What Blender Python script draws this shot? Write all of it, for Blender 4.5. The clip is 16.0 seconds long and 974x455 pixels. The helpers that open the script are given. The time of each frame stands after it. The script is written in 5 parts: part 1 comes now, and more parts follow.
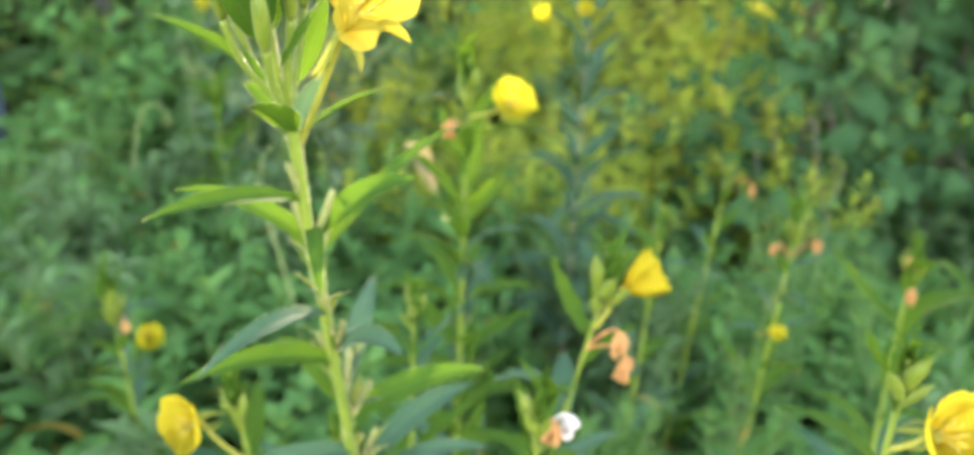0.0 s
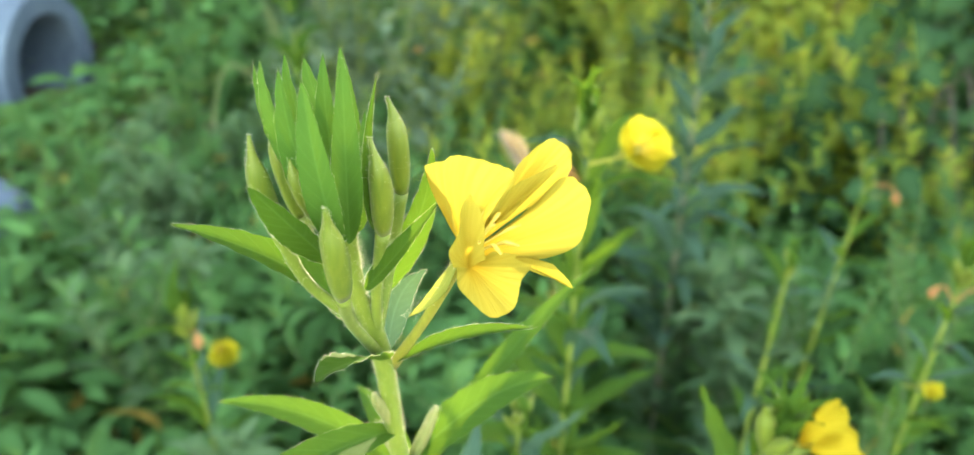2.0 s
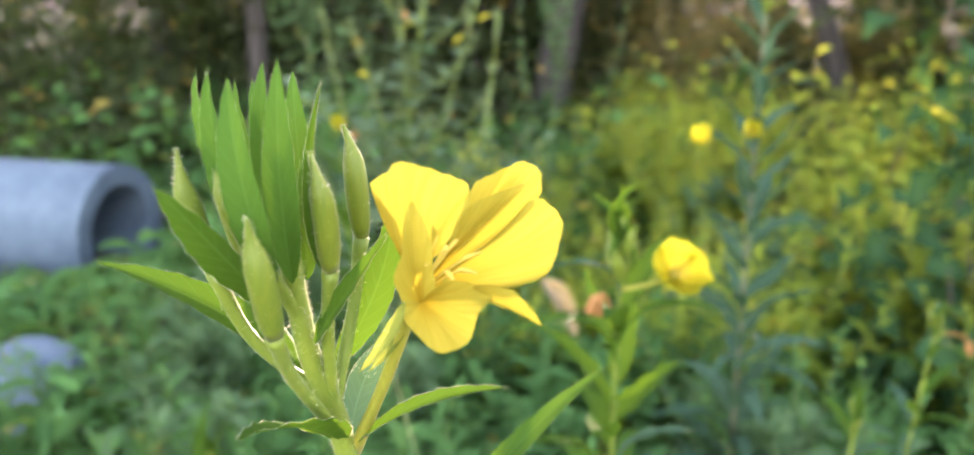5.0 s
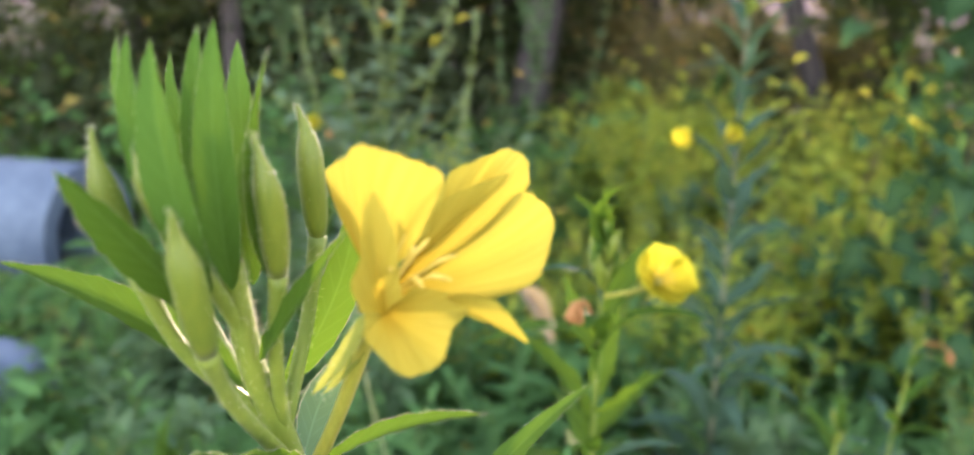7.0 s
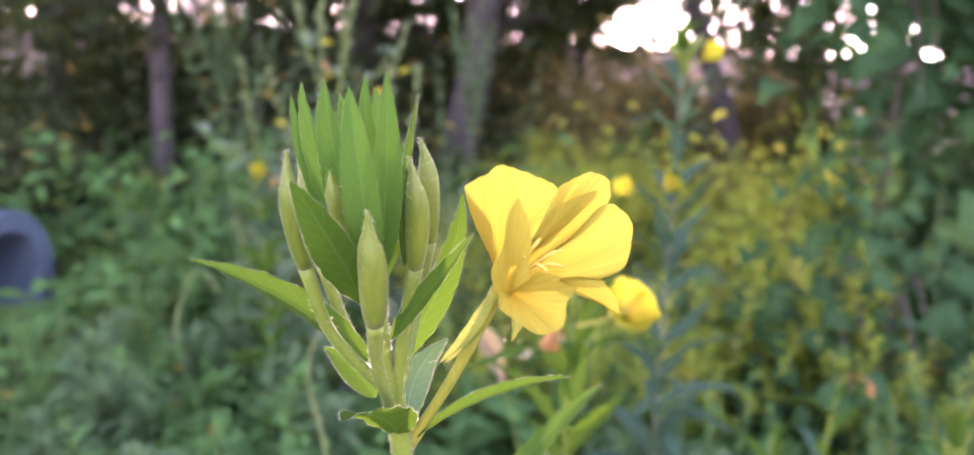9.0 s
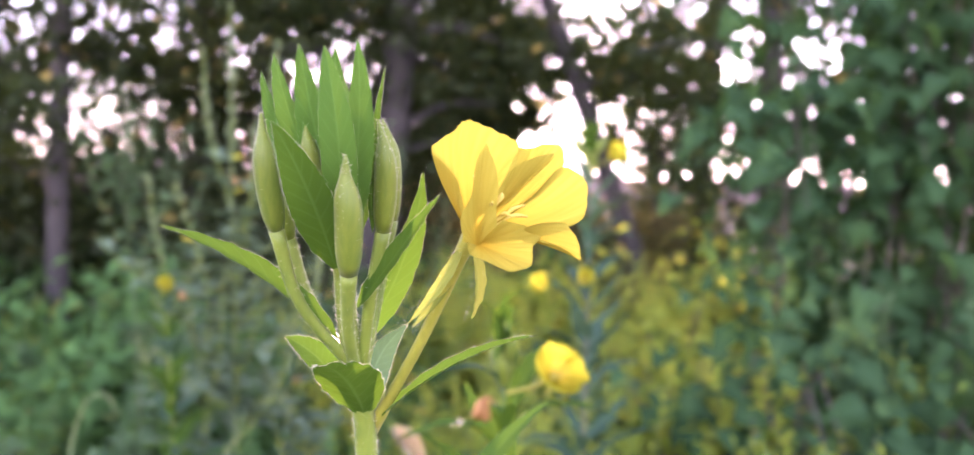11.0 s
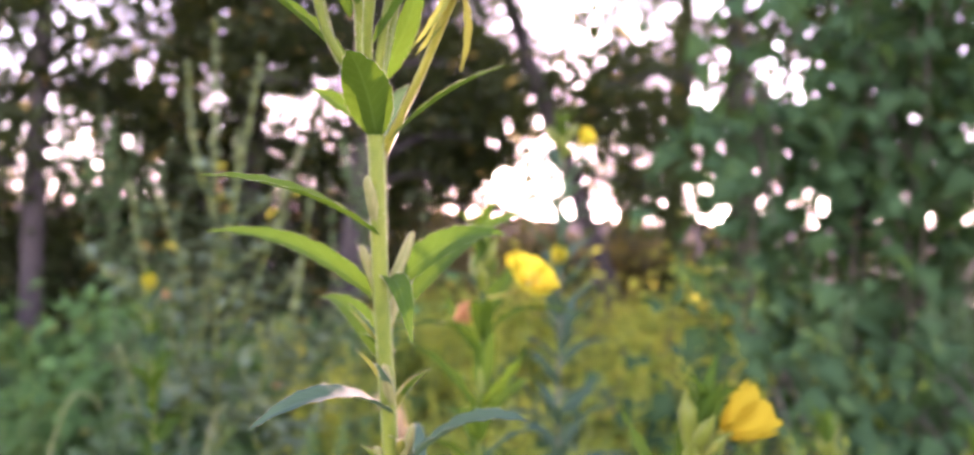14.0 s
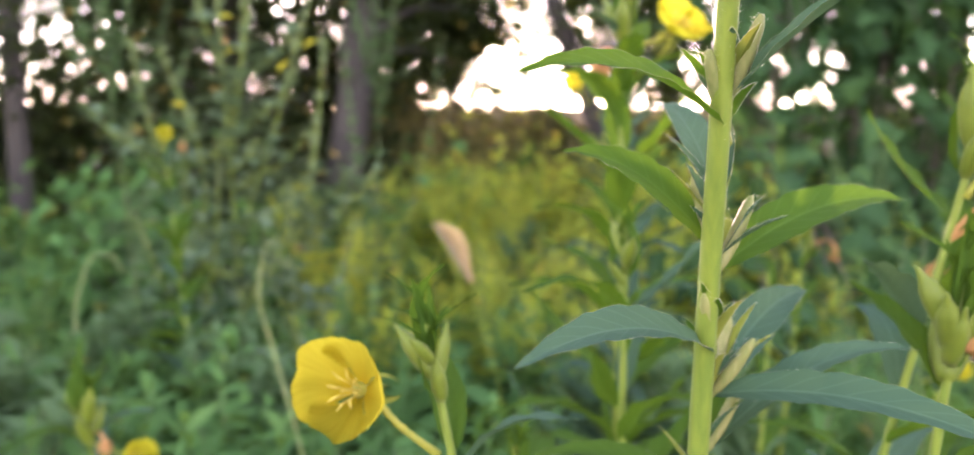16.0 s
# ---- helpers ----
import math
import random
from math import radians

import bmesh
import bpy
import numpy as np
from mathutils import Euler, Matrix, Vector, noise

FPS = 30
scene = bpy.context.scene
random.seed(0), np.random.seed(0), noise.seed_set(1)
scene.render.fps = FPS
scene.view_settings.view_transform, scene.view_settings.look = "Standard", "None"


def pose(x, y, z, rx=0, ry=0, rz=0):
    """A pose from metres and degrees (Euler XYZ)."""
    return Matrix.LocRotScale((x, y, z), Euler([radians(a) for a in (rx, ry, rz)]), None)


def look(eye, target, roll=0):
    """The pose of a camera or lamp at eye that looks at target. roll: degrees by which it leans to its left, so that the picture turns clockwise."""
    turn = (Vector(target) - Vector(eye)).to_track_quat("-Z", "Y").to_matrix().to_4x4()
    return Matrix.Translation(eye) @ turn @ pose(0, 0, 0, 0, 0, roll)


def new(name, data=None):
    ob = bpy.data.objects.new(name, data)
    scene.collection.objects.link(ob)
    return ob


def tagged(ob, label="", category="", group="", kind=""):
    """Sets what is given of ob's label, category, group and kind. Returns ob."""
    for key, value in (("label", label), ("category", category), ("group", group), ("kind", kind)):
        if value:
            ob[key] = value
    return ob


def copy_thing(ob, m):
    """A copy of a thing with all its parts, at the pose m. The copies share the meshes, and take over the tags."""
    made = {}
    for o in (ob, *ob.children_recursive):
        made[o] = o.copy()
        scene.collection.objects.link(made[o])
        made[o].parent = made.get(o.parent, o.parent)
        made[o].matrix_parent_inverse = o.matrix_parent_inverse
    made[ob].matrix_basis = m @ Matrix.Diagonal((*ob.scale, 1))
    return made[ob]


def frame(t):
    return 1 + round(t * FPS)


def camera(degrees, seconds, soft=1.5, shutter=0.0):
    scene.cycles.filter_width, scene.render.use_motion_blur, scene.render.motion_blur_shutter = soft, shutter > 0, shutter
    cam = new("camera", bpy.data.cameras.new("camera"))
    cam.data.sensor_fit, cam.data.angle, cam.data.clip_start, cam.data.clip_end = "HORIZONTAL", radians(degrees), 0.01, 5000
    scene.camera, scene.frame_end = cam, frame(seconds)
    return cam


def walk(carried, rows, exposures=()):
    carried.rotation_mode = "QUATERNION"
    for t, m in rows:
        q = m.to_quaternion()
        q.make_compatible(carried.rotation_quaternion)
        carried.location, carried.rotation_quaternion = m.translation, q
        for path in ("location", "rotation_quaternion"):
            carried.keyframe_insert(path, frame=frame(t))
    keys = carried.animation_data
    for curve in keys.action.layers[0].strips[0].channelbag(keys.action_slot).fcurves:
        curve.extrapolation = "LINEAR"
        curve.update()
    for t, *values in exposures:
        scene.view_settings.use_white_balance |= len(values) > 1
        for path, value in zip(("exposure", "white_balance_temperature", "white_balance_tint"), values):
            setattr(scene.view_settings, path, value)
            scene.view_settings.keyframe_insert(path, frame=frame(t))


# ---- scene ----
cam = camera(60.0, 16.0)
PATH = [
    (0, (0.0777, -0.4269, 1.2678), (0.1876, 1.4320, 0.5382), 3.01),
    (0.5, (0.0431, -0.4317, 1.2853), (0.1145, 1.4289, 0.5549), 2.32),
    (1, (0.0243, -0.3716, 1.3087), (0.1146, 1.4926, 0.5901), 1.89),
    (1.5, (0.0347, -0.2733, 1.3089), (0.0534, 1.5821, 0.5624), 1.55),
    (2, (0.0449, -0.2448, 1.3258), (-0.0240, 1.5423, 0.4305), 2.28),
    (2.5, (0.0482, -0.2339, 1.3273), (-0.0673, 1.5704, 0.4722), 1.34),
    (3, (0.0428, -0.2389, 1.3186), (-0.0778, 1.6059, 0.5556), 0.86),
    (3.5, (0.0520, -0.2453, 1.3077), (-0.1143, 1.6245, 0.6178), 0.34),
    (4, (0.0669, -0.2485, 1.2986), (-0.1499, 1.6487, 0.7040), 0.77),
    (6.5, (0.0721, -0.1845, 1.2610), (-0.1581, 1.7389, 0.7632), 0.58),
    (7, (0.0670, -0.1943, 1.2688), (-0.1046, 1.7325, 0.7610), 1.69),
    (7.5, (0.0523, -0.2118, 1.2636), (-0.0780, 1.7211, 0.7668), 2.12),
    (8, (0.0440, -0.2363, 1.2683), (-0.0282, 1.7062, 0.7973), 2.83),
    (8.5, (0.0302, -0.2577, 1.2729), (-0.0203, 1.6986, 0.8605), 3.19),
    (9, (0.0250, -0.2559, 1.2683), (0.0250, 1.7073, 0.8866), 2.85),
    (9.5, (0.0259, -0.2642, 1.2639), (0.1284, 1.7197, 1.0319), 2.80),
    (10, (0.0212, -0.2653, 1.2503), (0.1831, 1.7223, 1.0978), 2.87),
    (12.5, (0.0027, -0.2939, 1.2002), (0.2404, 1.6918, 1.1808), 1.39),
    (13, (0.0020, -0.2983, 1.1997), (0.2470, 1.6866, 1.1931), 2.02),
    (13.5, (-0.0044, -0.3112, 1.1728), (0.2415, 1.6736, 1.1794), 2.28),
    (14, (0.0016, -0.3510, 1.1095), (0.2608, 1.6320, 1.1369), 1.75),
    (14.5, (-0.0124, -0.3846, 1.0785), (0.2460, 1.5986, 1.0825), 2.46),
    (15, (-0.0389, -0.3549, 1.0455), (0.1986, 1.6302, 0.9941), 1.48),
    (15.5, (-0.0611, -0.3268, 1.0259), (0.1228, 1.6600, 0.8888), 1.13),
    (16, (-0.1083, -0.2297, 0.9881), (0.1901, 1.7344, 0.7574), 0.00),
]
EXPOSE = [(0, 4.74, 6500, 22), (2, 4.68, 6450, 17), (4, 4.57, 6500, 25), (6.5, 4.47, 6200, 38), (7.0, 4.30, 6200, 38), (7.5, 4.39, 5400, 62), (8.0, 4.46, 5150, 72), (8.5, 4.48, 5750, 68), (9, 4.42, 5950, 62), (10, 4.51, 5950, 67), (12.5, 4.36, 5850, 50), (13.2, 4.36, 5950, 57), (13.5, 4.72, 6250, 74), (14.0, 4.36, 6200, 67), (14.5, 3.85, 6300, 42), (15, 4.41, 6200, 50), (15.5, 4.36, 6150, 43), (16, 4.36, 6450, 44)]
walk(cam, [(t, look(eye, target, roll)) for t, eye, target, roll in PATH], EXPOSE)
cam.data.dof.use_dof = True
cam.data.dof.focus_distance = 0.255
cam.data.dof.aperture_fstop = 9.0

# ---- light ----
SUN_AZ, SUN_EL = radians(8.7), radians(3.7)
world = bpy.data.worlds.new("sky")
scene.world = world
world.use_nodes = True
wn = world.node_tree
sky = wn.nodes.new("ShaderNodeTexSky")
sky.sky_type, sky.sun_disc = "NISHITA", False
sky.sun_elevation, sky.sun_rotation = SUN_EL, SUN_AZ
sky.air_density, sky.dust_density, sky.ozone_density = 1.0, 0.3, 1.0
haze = wn.nodes.new("ShaderNodeHueSaturation")
haze.inputs["Saturation"].default_value = 0.5
wn.links.new(sky.outputs[0], haze.inputs["Color"])
wn.links.new(haze.outputs[0], wn.nodes["Background"].inputs[0])
wn.nodes["Background"].inputs[1].default_value = 0.15
lamp = bpy.data.lights.new("sun", "SUN")
lamp.energy, lamp.angle, lamp.color = 1.05, radians(0.6), (1.0, 0.82, 0.56)
sun = new("sun", lamp)
SUN_WAY = Vector((math.sin(SUN_AZ) * math.cos(SUN_EL), math.cos(SUN_AZ) * math.cos(SUN_EL), math.sin(SUN_EL)))
sun.matrix_world = look(SUN_WAY * 60, (0, 0, 0))


# ---- materials ----
def nodes_of(name):
    m = bpy.data.materials.new(name)
    m.use_nodes = True
    t = m.node_tree
    t.nodes.clear()
    return m, t, t.nodes.new("ShaderNodeOutputMaterial")


def add(t, kind, **values):
    n = t.nodes.new(kind)
    for k, v in values.items():
        n.inputs[k.replace("_", " ")].default_value = v
    return n


def mixed(t, fac, a, b, mode="MIX"):
    n = t.nodes.new("ShaderNodeMix")
    n.data_type, n.blend_type = "RGBA", mode
    for i, v in ((0, fac), (6, a), (7, b)):
        if isinstance(v, (int, float, tuple)):
            n.inputs[i].default_value = (*v, 1) if isinstance(v, tuple) and len(v) == 3 else v
        else:
            t.links.new(v, n.inputs[i])
    return n.outputs[2]


def ramp(t, fac, stops):
    n = t.nodes.new("ShaderNodeValToRGB")
    while len(n.color_ramp.elements) < len(stops):
        n.color_ramp.elements.new(0.5)
    for e, (p, c) in zip(n.color_ramp.elements, stops):
        e.position, e.color = p, (*c, 1) if isinstance(c, tuple) else (c, c, c, 1)
    t.links.new(fac, n.inputs[0])
    return n.outputs[0]


def calc(t, op, a, b=0.0, c=0.0):
    n = t.nodes.new("ShaderNodeMath")
    n.operation = op
    for i, v in enumerate((a, b, c)):
        if isinstance(v, (int, float)):
            n.inputs[i].default_value = v
        else:
            t.links.new(v, n.inputs[i])
    return n.outputs[0]


def noise_of(t, scale, detail=3.0, where=None):
    n = add(t, "ShaderNodeTexNoise", Scale=scale, Detail=detail)
    src = where or t.nodes.new("ShaderNodeTexCoord").outputs["Object"]
    t.links.new(src, n.inputs["Vector"])
    return n.outputs[0]


def leaf_material(name, dark, light, through_colour, glow=0.45, rough=0.72, island=False, vein=0.2, old=(0.35, 0.26, 0.06), old_share=0.0, hairy=0.0):
    """A thin leaf: veined, mottled, letting light through."""
    m, t, out = nodes_of(name)
    uv = t.nodes.new("ShaderNodeUVMap").outputs[0]
    sep = t.nodes.new("ShaderNodeSeparateXYZ")
    t.links.new(uv, sep.inputs[0])
    across = calc(t, "ABSOLUTE", calc(t, "MULTIPLY_ADD", sep.outputs[1], 2.0, -1.0))
    mid = ramp(t, across, [(0.0, 1.0), (0.035, 0.9), (0.09, 0.0)])
    side = calc(t, "SINE", calc(t, "MULTIPLY", calc(t, "SUBTRACT", sep.outputs[0], calc(t, "MULTIPLY", across, 0.16)), 62.0))
    side = ramp(t, side, [(0.80, 0.0), (1.0, 0.45)])
    veins = calc(t, "MAXIMUM", mid, side)
    if island:
        rnd = t.nodes.new("ShaderNodeNewGeometry").outputs["Random Per Island"]
    else:
        rnd = t.nodes.new("ShaderNodeObjectInfo").outputs["Random"]
    blot = noise_of(t, 60.0 if not island else 9.0)
    fac = calc(t, "ADD", calc(t, "MULTIPLY", rnd, 0.6), calc(t, "MULTIPLY", blot, 0.4))
    col = mixed(t, fac, dark, light)
    if old_share:
        col = mixed(t, ramp(t, rnd, [(1.0 - old_share - 0.02, 0.0), (1.0 - old_share, 1.0)]), col, old)
    col = mixed(t, calc(t, "MULTIPLY", veins, vein), col, tuple(min(1, c * 1.8 + 0.04) for c in light))
    bsdf = add(t, "ShaderNodeBsdfPrincipled", Roughness=rough)
    bsdf.inputs["Specular IOR Level"].default_value = 0.06
    if hairy:
        bsdf.inputs["Sheen Weight"].default_value = hairy
        bsdf.inputs["Sheen Roughness"].default_value = 0.4
    t.links.new(col, bsdf.inputs["Base Color"])
    tr = t.nodes.new("ShaderNodeBsdfTranslucent")
    t.links.new(mixed(t, 0.5, col, through_colour), tr.inputs[0])
    bump = add(t, "ShaderNodeBump", Strength=0.35, Distance=0.0006)
    t.links.new(calc(t, "ADD", calc(t, "MULTIPLY", veins, -0.7), noise_of(t, 400.0, 2.0)), bump.inputs["Height"])
    t.links.new(bump.outputs[0], bsdf.inputs["Normal"])
    mx = t.nodes.new("ShaderNodeMixShader")
    mx.inputs[0].default_value = glow
    t.links.new(bsdf.outputs[0], mx.inputs[1])
    t.links.new(tr.outputs[0], mx.inputs[2])
    t.links.new(mx.outputs[0], out.inputs[0])
    return m


def petal_material(name, deep, pale, glow=0.5, passing=1.45):
    m, t, out = nodes_of(name)
    uv = t.nodes.new("ShaderNodeUVMap").outputs[0]
    sep = t.nodes.new("ShaderNodeSeparateXYZ")
    t.links.new(uv, sep.inputs[0])
    wav = add(t, "ShaderNodeTexNoise", Scale=1.0, Detail=2.0)
    mp = t.nodes.new("ShaderNodeMapping")
    mp.inputs["Scale"].default_value = (1.2, 26.0, 1.0)
    t.links.new(uv, mp.inputs[0])
    t.links.new(mp.outputs[0], wav.inputs["Vector"])
    lines = ramp(t, wav.outputs[0], [(0.35, 0.0), (0.65, 1.0)])
    col = mixed(t, ramp(t, sep.outputs[0], [(0.0, 0.0), (0.45, 0.75), (1.0, 1.0)]), tuple(c * k for c, k in zip(deep, (0.95, 0.74, 0.5))), pale)
    col = mixed(t, calc(t, "MULTIPLY", lines, 0.35), col, tuple(c * 0.82 for c in deep))
    bsdf = add(t, "ShaderNodeBsdfPrincipled", Roughness=0.8)
    bsdf.inputs["Specular IOR Level"].default_value = 0.04
    t.links.new(col, bsdf.inputs["Base Color"])
    tr = t.nodes.new("ShaderNodeBsdfTranslucent")
    t.links.new(mixed(t, 1.0, col, (passing, passing, passing * 0.9), "MULTIPLY"), tr.inputs[0])
    bump = add(t, "ShaderNodeBump", Strength=0.4, Distance=0.0005)
    t.links.new(lines, bump.inputs["Height"])
    t.links.new(bump.outputs[0], bsdf.inputs["Normal"])
    mx = t.nodes.new("ShaderNodeMixShader")
    mx.inputs[0].default_value = glow
    t.links.new(bsdf.outputs[0], mx.inputs[1])
    t.links.new(tr.outputs[0], mx.inputs[2])
    t.links.new(mx.outputs[0], out.inputs[0])
    return m


def solid_material(name, a, b, scale=30.0, rough=0.7, bump_size=0.001, stretch=(1, 1, 1), glow=0.0, sheen=0.0, fine=6.0):
    m, t, out = nodes_of(name)
    mp = t.nodes.new("ShaderNodeMapping")
    mp.inputs["Scale"].default_value = stretch
    t.links.new(t.nodes.new("ShaderNodeTexCoord").outputs["Object"], mp.inputs[0])
    big = noise_of(t, scale, 4.0, mp.outputs[0])
    small = noise_of(t, scale * fine, 4.0, mp.outputs[0])
    fac = calc(t, "ADD", calc(t, "MULTIPLY", big, 0.6), calc(t, "MULTIPLY", small, 0.4))
    col = mixed(t, ramp(t, fac, [(0.35, 0.0), (0.65, 1.0)]), a, b)
    bsdf = add(t, "ShaderNodeBsdfPrincipled", Roughness=rough)
    bsdf.inputs["Sheen Weight"].default_value = sheen
    t.links.new(col, bsdf.inputs["Base Color"])
    bump = add(t, "ShaderNodeBump", Strength=0.6, Distance=bump_size)
    t.links.new(fac, bump.inputs["Height"])
    t.links.new(bump.outputs[0], bsdf.inputs["Normal"])
    if glow:
        tr = t.nodes.new("ShaderNodeBsdfTranslucent")
        t.links.new(col, tr.inputs[0])
        mx = t.nodes.new("ShaderNodeMixShader")
        mx.inputs[0].default_value = glow
        t.links.new(bsdf.outputs[0], mx.inputs[1])
        t.links.new(tr.outputs[0], mx.inputs[2])
        t.links.new(mx.outputs[0], out.inputs[0])
    else:
        t.links.new(bsdf.outputs[0], out.inputs[0])
    return m


M_LEAF = leaf_material("primrose_leaf", (0.023, 0.066, 0.008), (0.046, 0.106, 0.013), (0.23, 0.42, 0.015), 0.31)
# bluish copy of the leaf, with sky-lit shade put into its colour
M_LEAF_BLUE = leaf_material("shaded_primrose_leaf", (0.026, 0.070, 0.040), (0.052, 0.108, 0.066), (0.18, 0.32, 0.08), 0.22)
M_BRACT = leaf_material("primrose_bract", (0.029, 0.088, 0.011), (0.056, 0.134, 0.018), (0.22, 0.40, 0.02), 0.18, vein=0.14)
M_STEM = solid_material("primrose_stem", (0.115, 0.190, 0.018), (0.195, 0.270, 0.026), 60, 0.55, 0.0004, (1, 1, 0.2), 0.2, 0.08)
M_WEED_STEM = solid_material("weed_stem", (0.055, 0.10, 0.028), (0.10, 0.155, 0.045), 60, 0.6, 0.0004, (1, 1, 0.2), 0.1, 0.08)
M_STEM_RED = solid_material("primrose_stem_dark", (0.07, 0.07, 0.03), (0.12, 0.14, 0.05), 60, 0.6, 0.0004, (1, 1, 0.2), 0.0, 0.3)
M_BUD = solid_material("bud_skin", (0.092, 0.165, 0.010), (0.178, 0.235, 0.016), 40, 0.5, 0.0003, (2.5, 2.5, 0.15), 0.3, 0.08)
M_CAPSULE = solid_material("capsule", (0.16, 0.21, 0.05), (0.30, 0.30, 0.11), 50, 0.6, 0.0003, (2, 2, 0.3), 0.25)
M_PETAL = petal_material("petal", (0.285, 0.236, 0.012), (0.325, 0.290, 0.036), 0.37, 1.6)
# same petal passing more light, to brighten flowers that stand in shade
M_PETAL_BRIGHT = petal_material("brightened_petal", (0.200, 0.162, 0.004), (0.235, 0.205, 0.014), 0.55, 3.2)
# same petal, with back light and haze put into a lemon tone
M_PETAL_BACKLIT = petal_material("backlit_petal", (0.18, 0.17, 0.004), (0.215, 0.21, 0.013), 0.6, 3.2)
M_TUBE = solid_material("flower_tube", (0.26, 0.29, 0.03), (0.38, 0.38, 0.045), 50, 0.5, 0.0003, (2, 2, 0.3), 0.35, 0.08)
M_HAIR = solid_material("hair", (0.70, 0.66, 0.48), (0.84, 0.80, 0.62), 80, 0.5, 0.0001, (1, 1, 1), 0.5)
M_ANTHER = solid_material("anther", (0.40, 0.31, 0.03), (0.55, 0.44, 0.07), 200, 0.7, 0.0002)
M_SEPAL = leaf_material("sepal", (0.13, 0.18, 0.03), (0.23, 0.26, 0.045), (0.40, 0.40, 0.06), 0.3, vein=0.2)
M_DRY = leaf_material("dry_flower", (0.34, 0.17, 0.06), (0.50, 0.29, 0.12), (0.6, 0.36, 0.12), 0.3, 0.8, vein=0.3)
M_PALE = leaf_material("pale_dead_petal", (0.6, 0.55, 0.5), (0.75, 0.72, 0.7), (0.7, 0.66, 0.6), 0.35, 0.8, vein=0.2)
M_GOOSE = leaf_material("goosefoot_leaf", (0.085, 0.155, 0.090), (0.160, 0.235, 0.140), (0.24, 0.38, 0.10), 0.3, vein=0.25)
M_GOOSE_I = leaf_material("goosefoot_spike", (0.07, 0.115, 0.055), (0.14, 0.185, 0.085), (0.22, 0.32, 0.08), 0.3, island=True, vein=0.2)
M_WEED = leaf_material("weed_leaf", (0.022, 0.072, 0.024), (0.095, 0.235, 0.07), (0.26, 0.42, 0.04), 0.38, island=True, vein=0.25, old_share=0.006)
M_WEED_BLUE = leaf_material("grey_weed_leaf", (0.038, 0.092, 0.040), (0.100, 0.175, 0.078), (0.2, 0.36, 0.08), 0.3, island=True, vein=0.25)
# low sunlight put into the leaf: lighter, yellower, with strong translucency
M_SUNNY = leaf_material("sunlit_leaf", (0.12, 0.23, 0.035), (0.29, 0.39, 0.065), (0.98, 0.88, 0.08), 0.64, island=True, vein=0.2, old_share=0.02, old=(0.45, 0.28, 0.04))
# brown-olive lightened to hold the glare haze below the sun
M_SCRUB = leaf_material("hazy_scrub_leaf", (0.085, 0.092, 0.032), (0.175, 0.165, 0.062), (0.36, 0.31, 0.06), 0.34, island=True, vein=0.1, old_share=0.05, old=(0.30, 0.18, 0.04))
M_VINE = leaf_material("vine_leaf", (0.016, 0.048, 0.020), (0.034, 0.090, 0.031), (0.18, 0.36, 0.04), 0.3, island=False, vein=0.3)
M_VINE_I = leaf_material("vine_leaf_mass", (0.016, 0.048, 0.020), (0.034, 0.090, 0.031), (0.18, 0.36, 0.04), 0.3, island=True, vein=0.3)
# crowns and thicket bushes: deep shade is put into this dark leaf colour
M_SHADE_LEAF = leaf_material("shade_darkened_leaf", (0.016, 0.028, 0.011), (0.042, 0.060, 0.024), (0.2, 0.3, 0.03), 0.22, island=True, vein=0.1, old_share=0.02)
M_GRASS = leaf_material("grass_blade", (0.06, 0.14, 0.03), (0.13, 0.24, 0.05), (0.35, 0.45, 0.06), 0.4, island=True, vein=0.2, old_share=0.08, old=(0.4, 0.32, 0.14))
M_YELLOW_LEAF = leaf_material("yellowed_leaf", (0.42, 0.40, 0.03), (0.60, 0.55, 0.05), (0.7, 0.65, 0.05), 0.45, vein=0.3)
M_SPIKE = solid_material("foxtail_bristle", (0.55, 0.43, 0.20), (0.72, 0.6, 0.32), 120, 0.7, 0.0004, (1, 1, 1), 0.4, 0.4)
M_BARK = solid_material("bark", (0.018, 0.017, 0.015), (0.056, 0.052, 0.045), 9, 0.9, 0.02, (1, 1, 0.22))
M_TWIG = solid_material("twig", (0.06, 0.05, 0.04), (0.12, 0.10, 0.08), 30, 0.85, 0.003, (1, 1, 0.3))
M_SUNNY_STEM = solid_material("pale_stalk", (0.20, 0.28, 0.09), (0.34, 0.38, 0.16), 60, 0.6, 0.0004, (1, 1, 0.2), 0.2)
M_SOIL = solid_material("soil", (0.03, 0.024, 0.016), (0.09, 0.075, 0.045), 3.0, 0.95, 0.03)
M_CONCRETE = solid_material("concrete", (0.052, 0.086, 0.122), (0.094, 0.143, 0.186), 4.0, 0.85, 0.004)
# hill surface emits the pinkish haze brightness itself and takes no light
M_HAZE, _t, _o = nodes_of("far_haze_glow")
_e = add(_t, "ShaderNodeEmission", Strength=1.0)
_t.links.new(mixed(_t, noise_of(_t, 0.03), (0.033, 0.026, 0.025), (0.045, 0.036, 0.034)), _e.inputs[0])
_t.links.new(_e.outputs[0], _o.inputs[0])


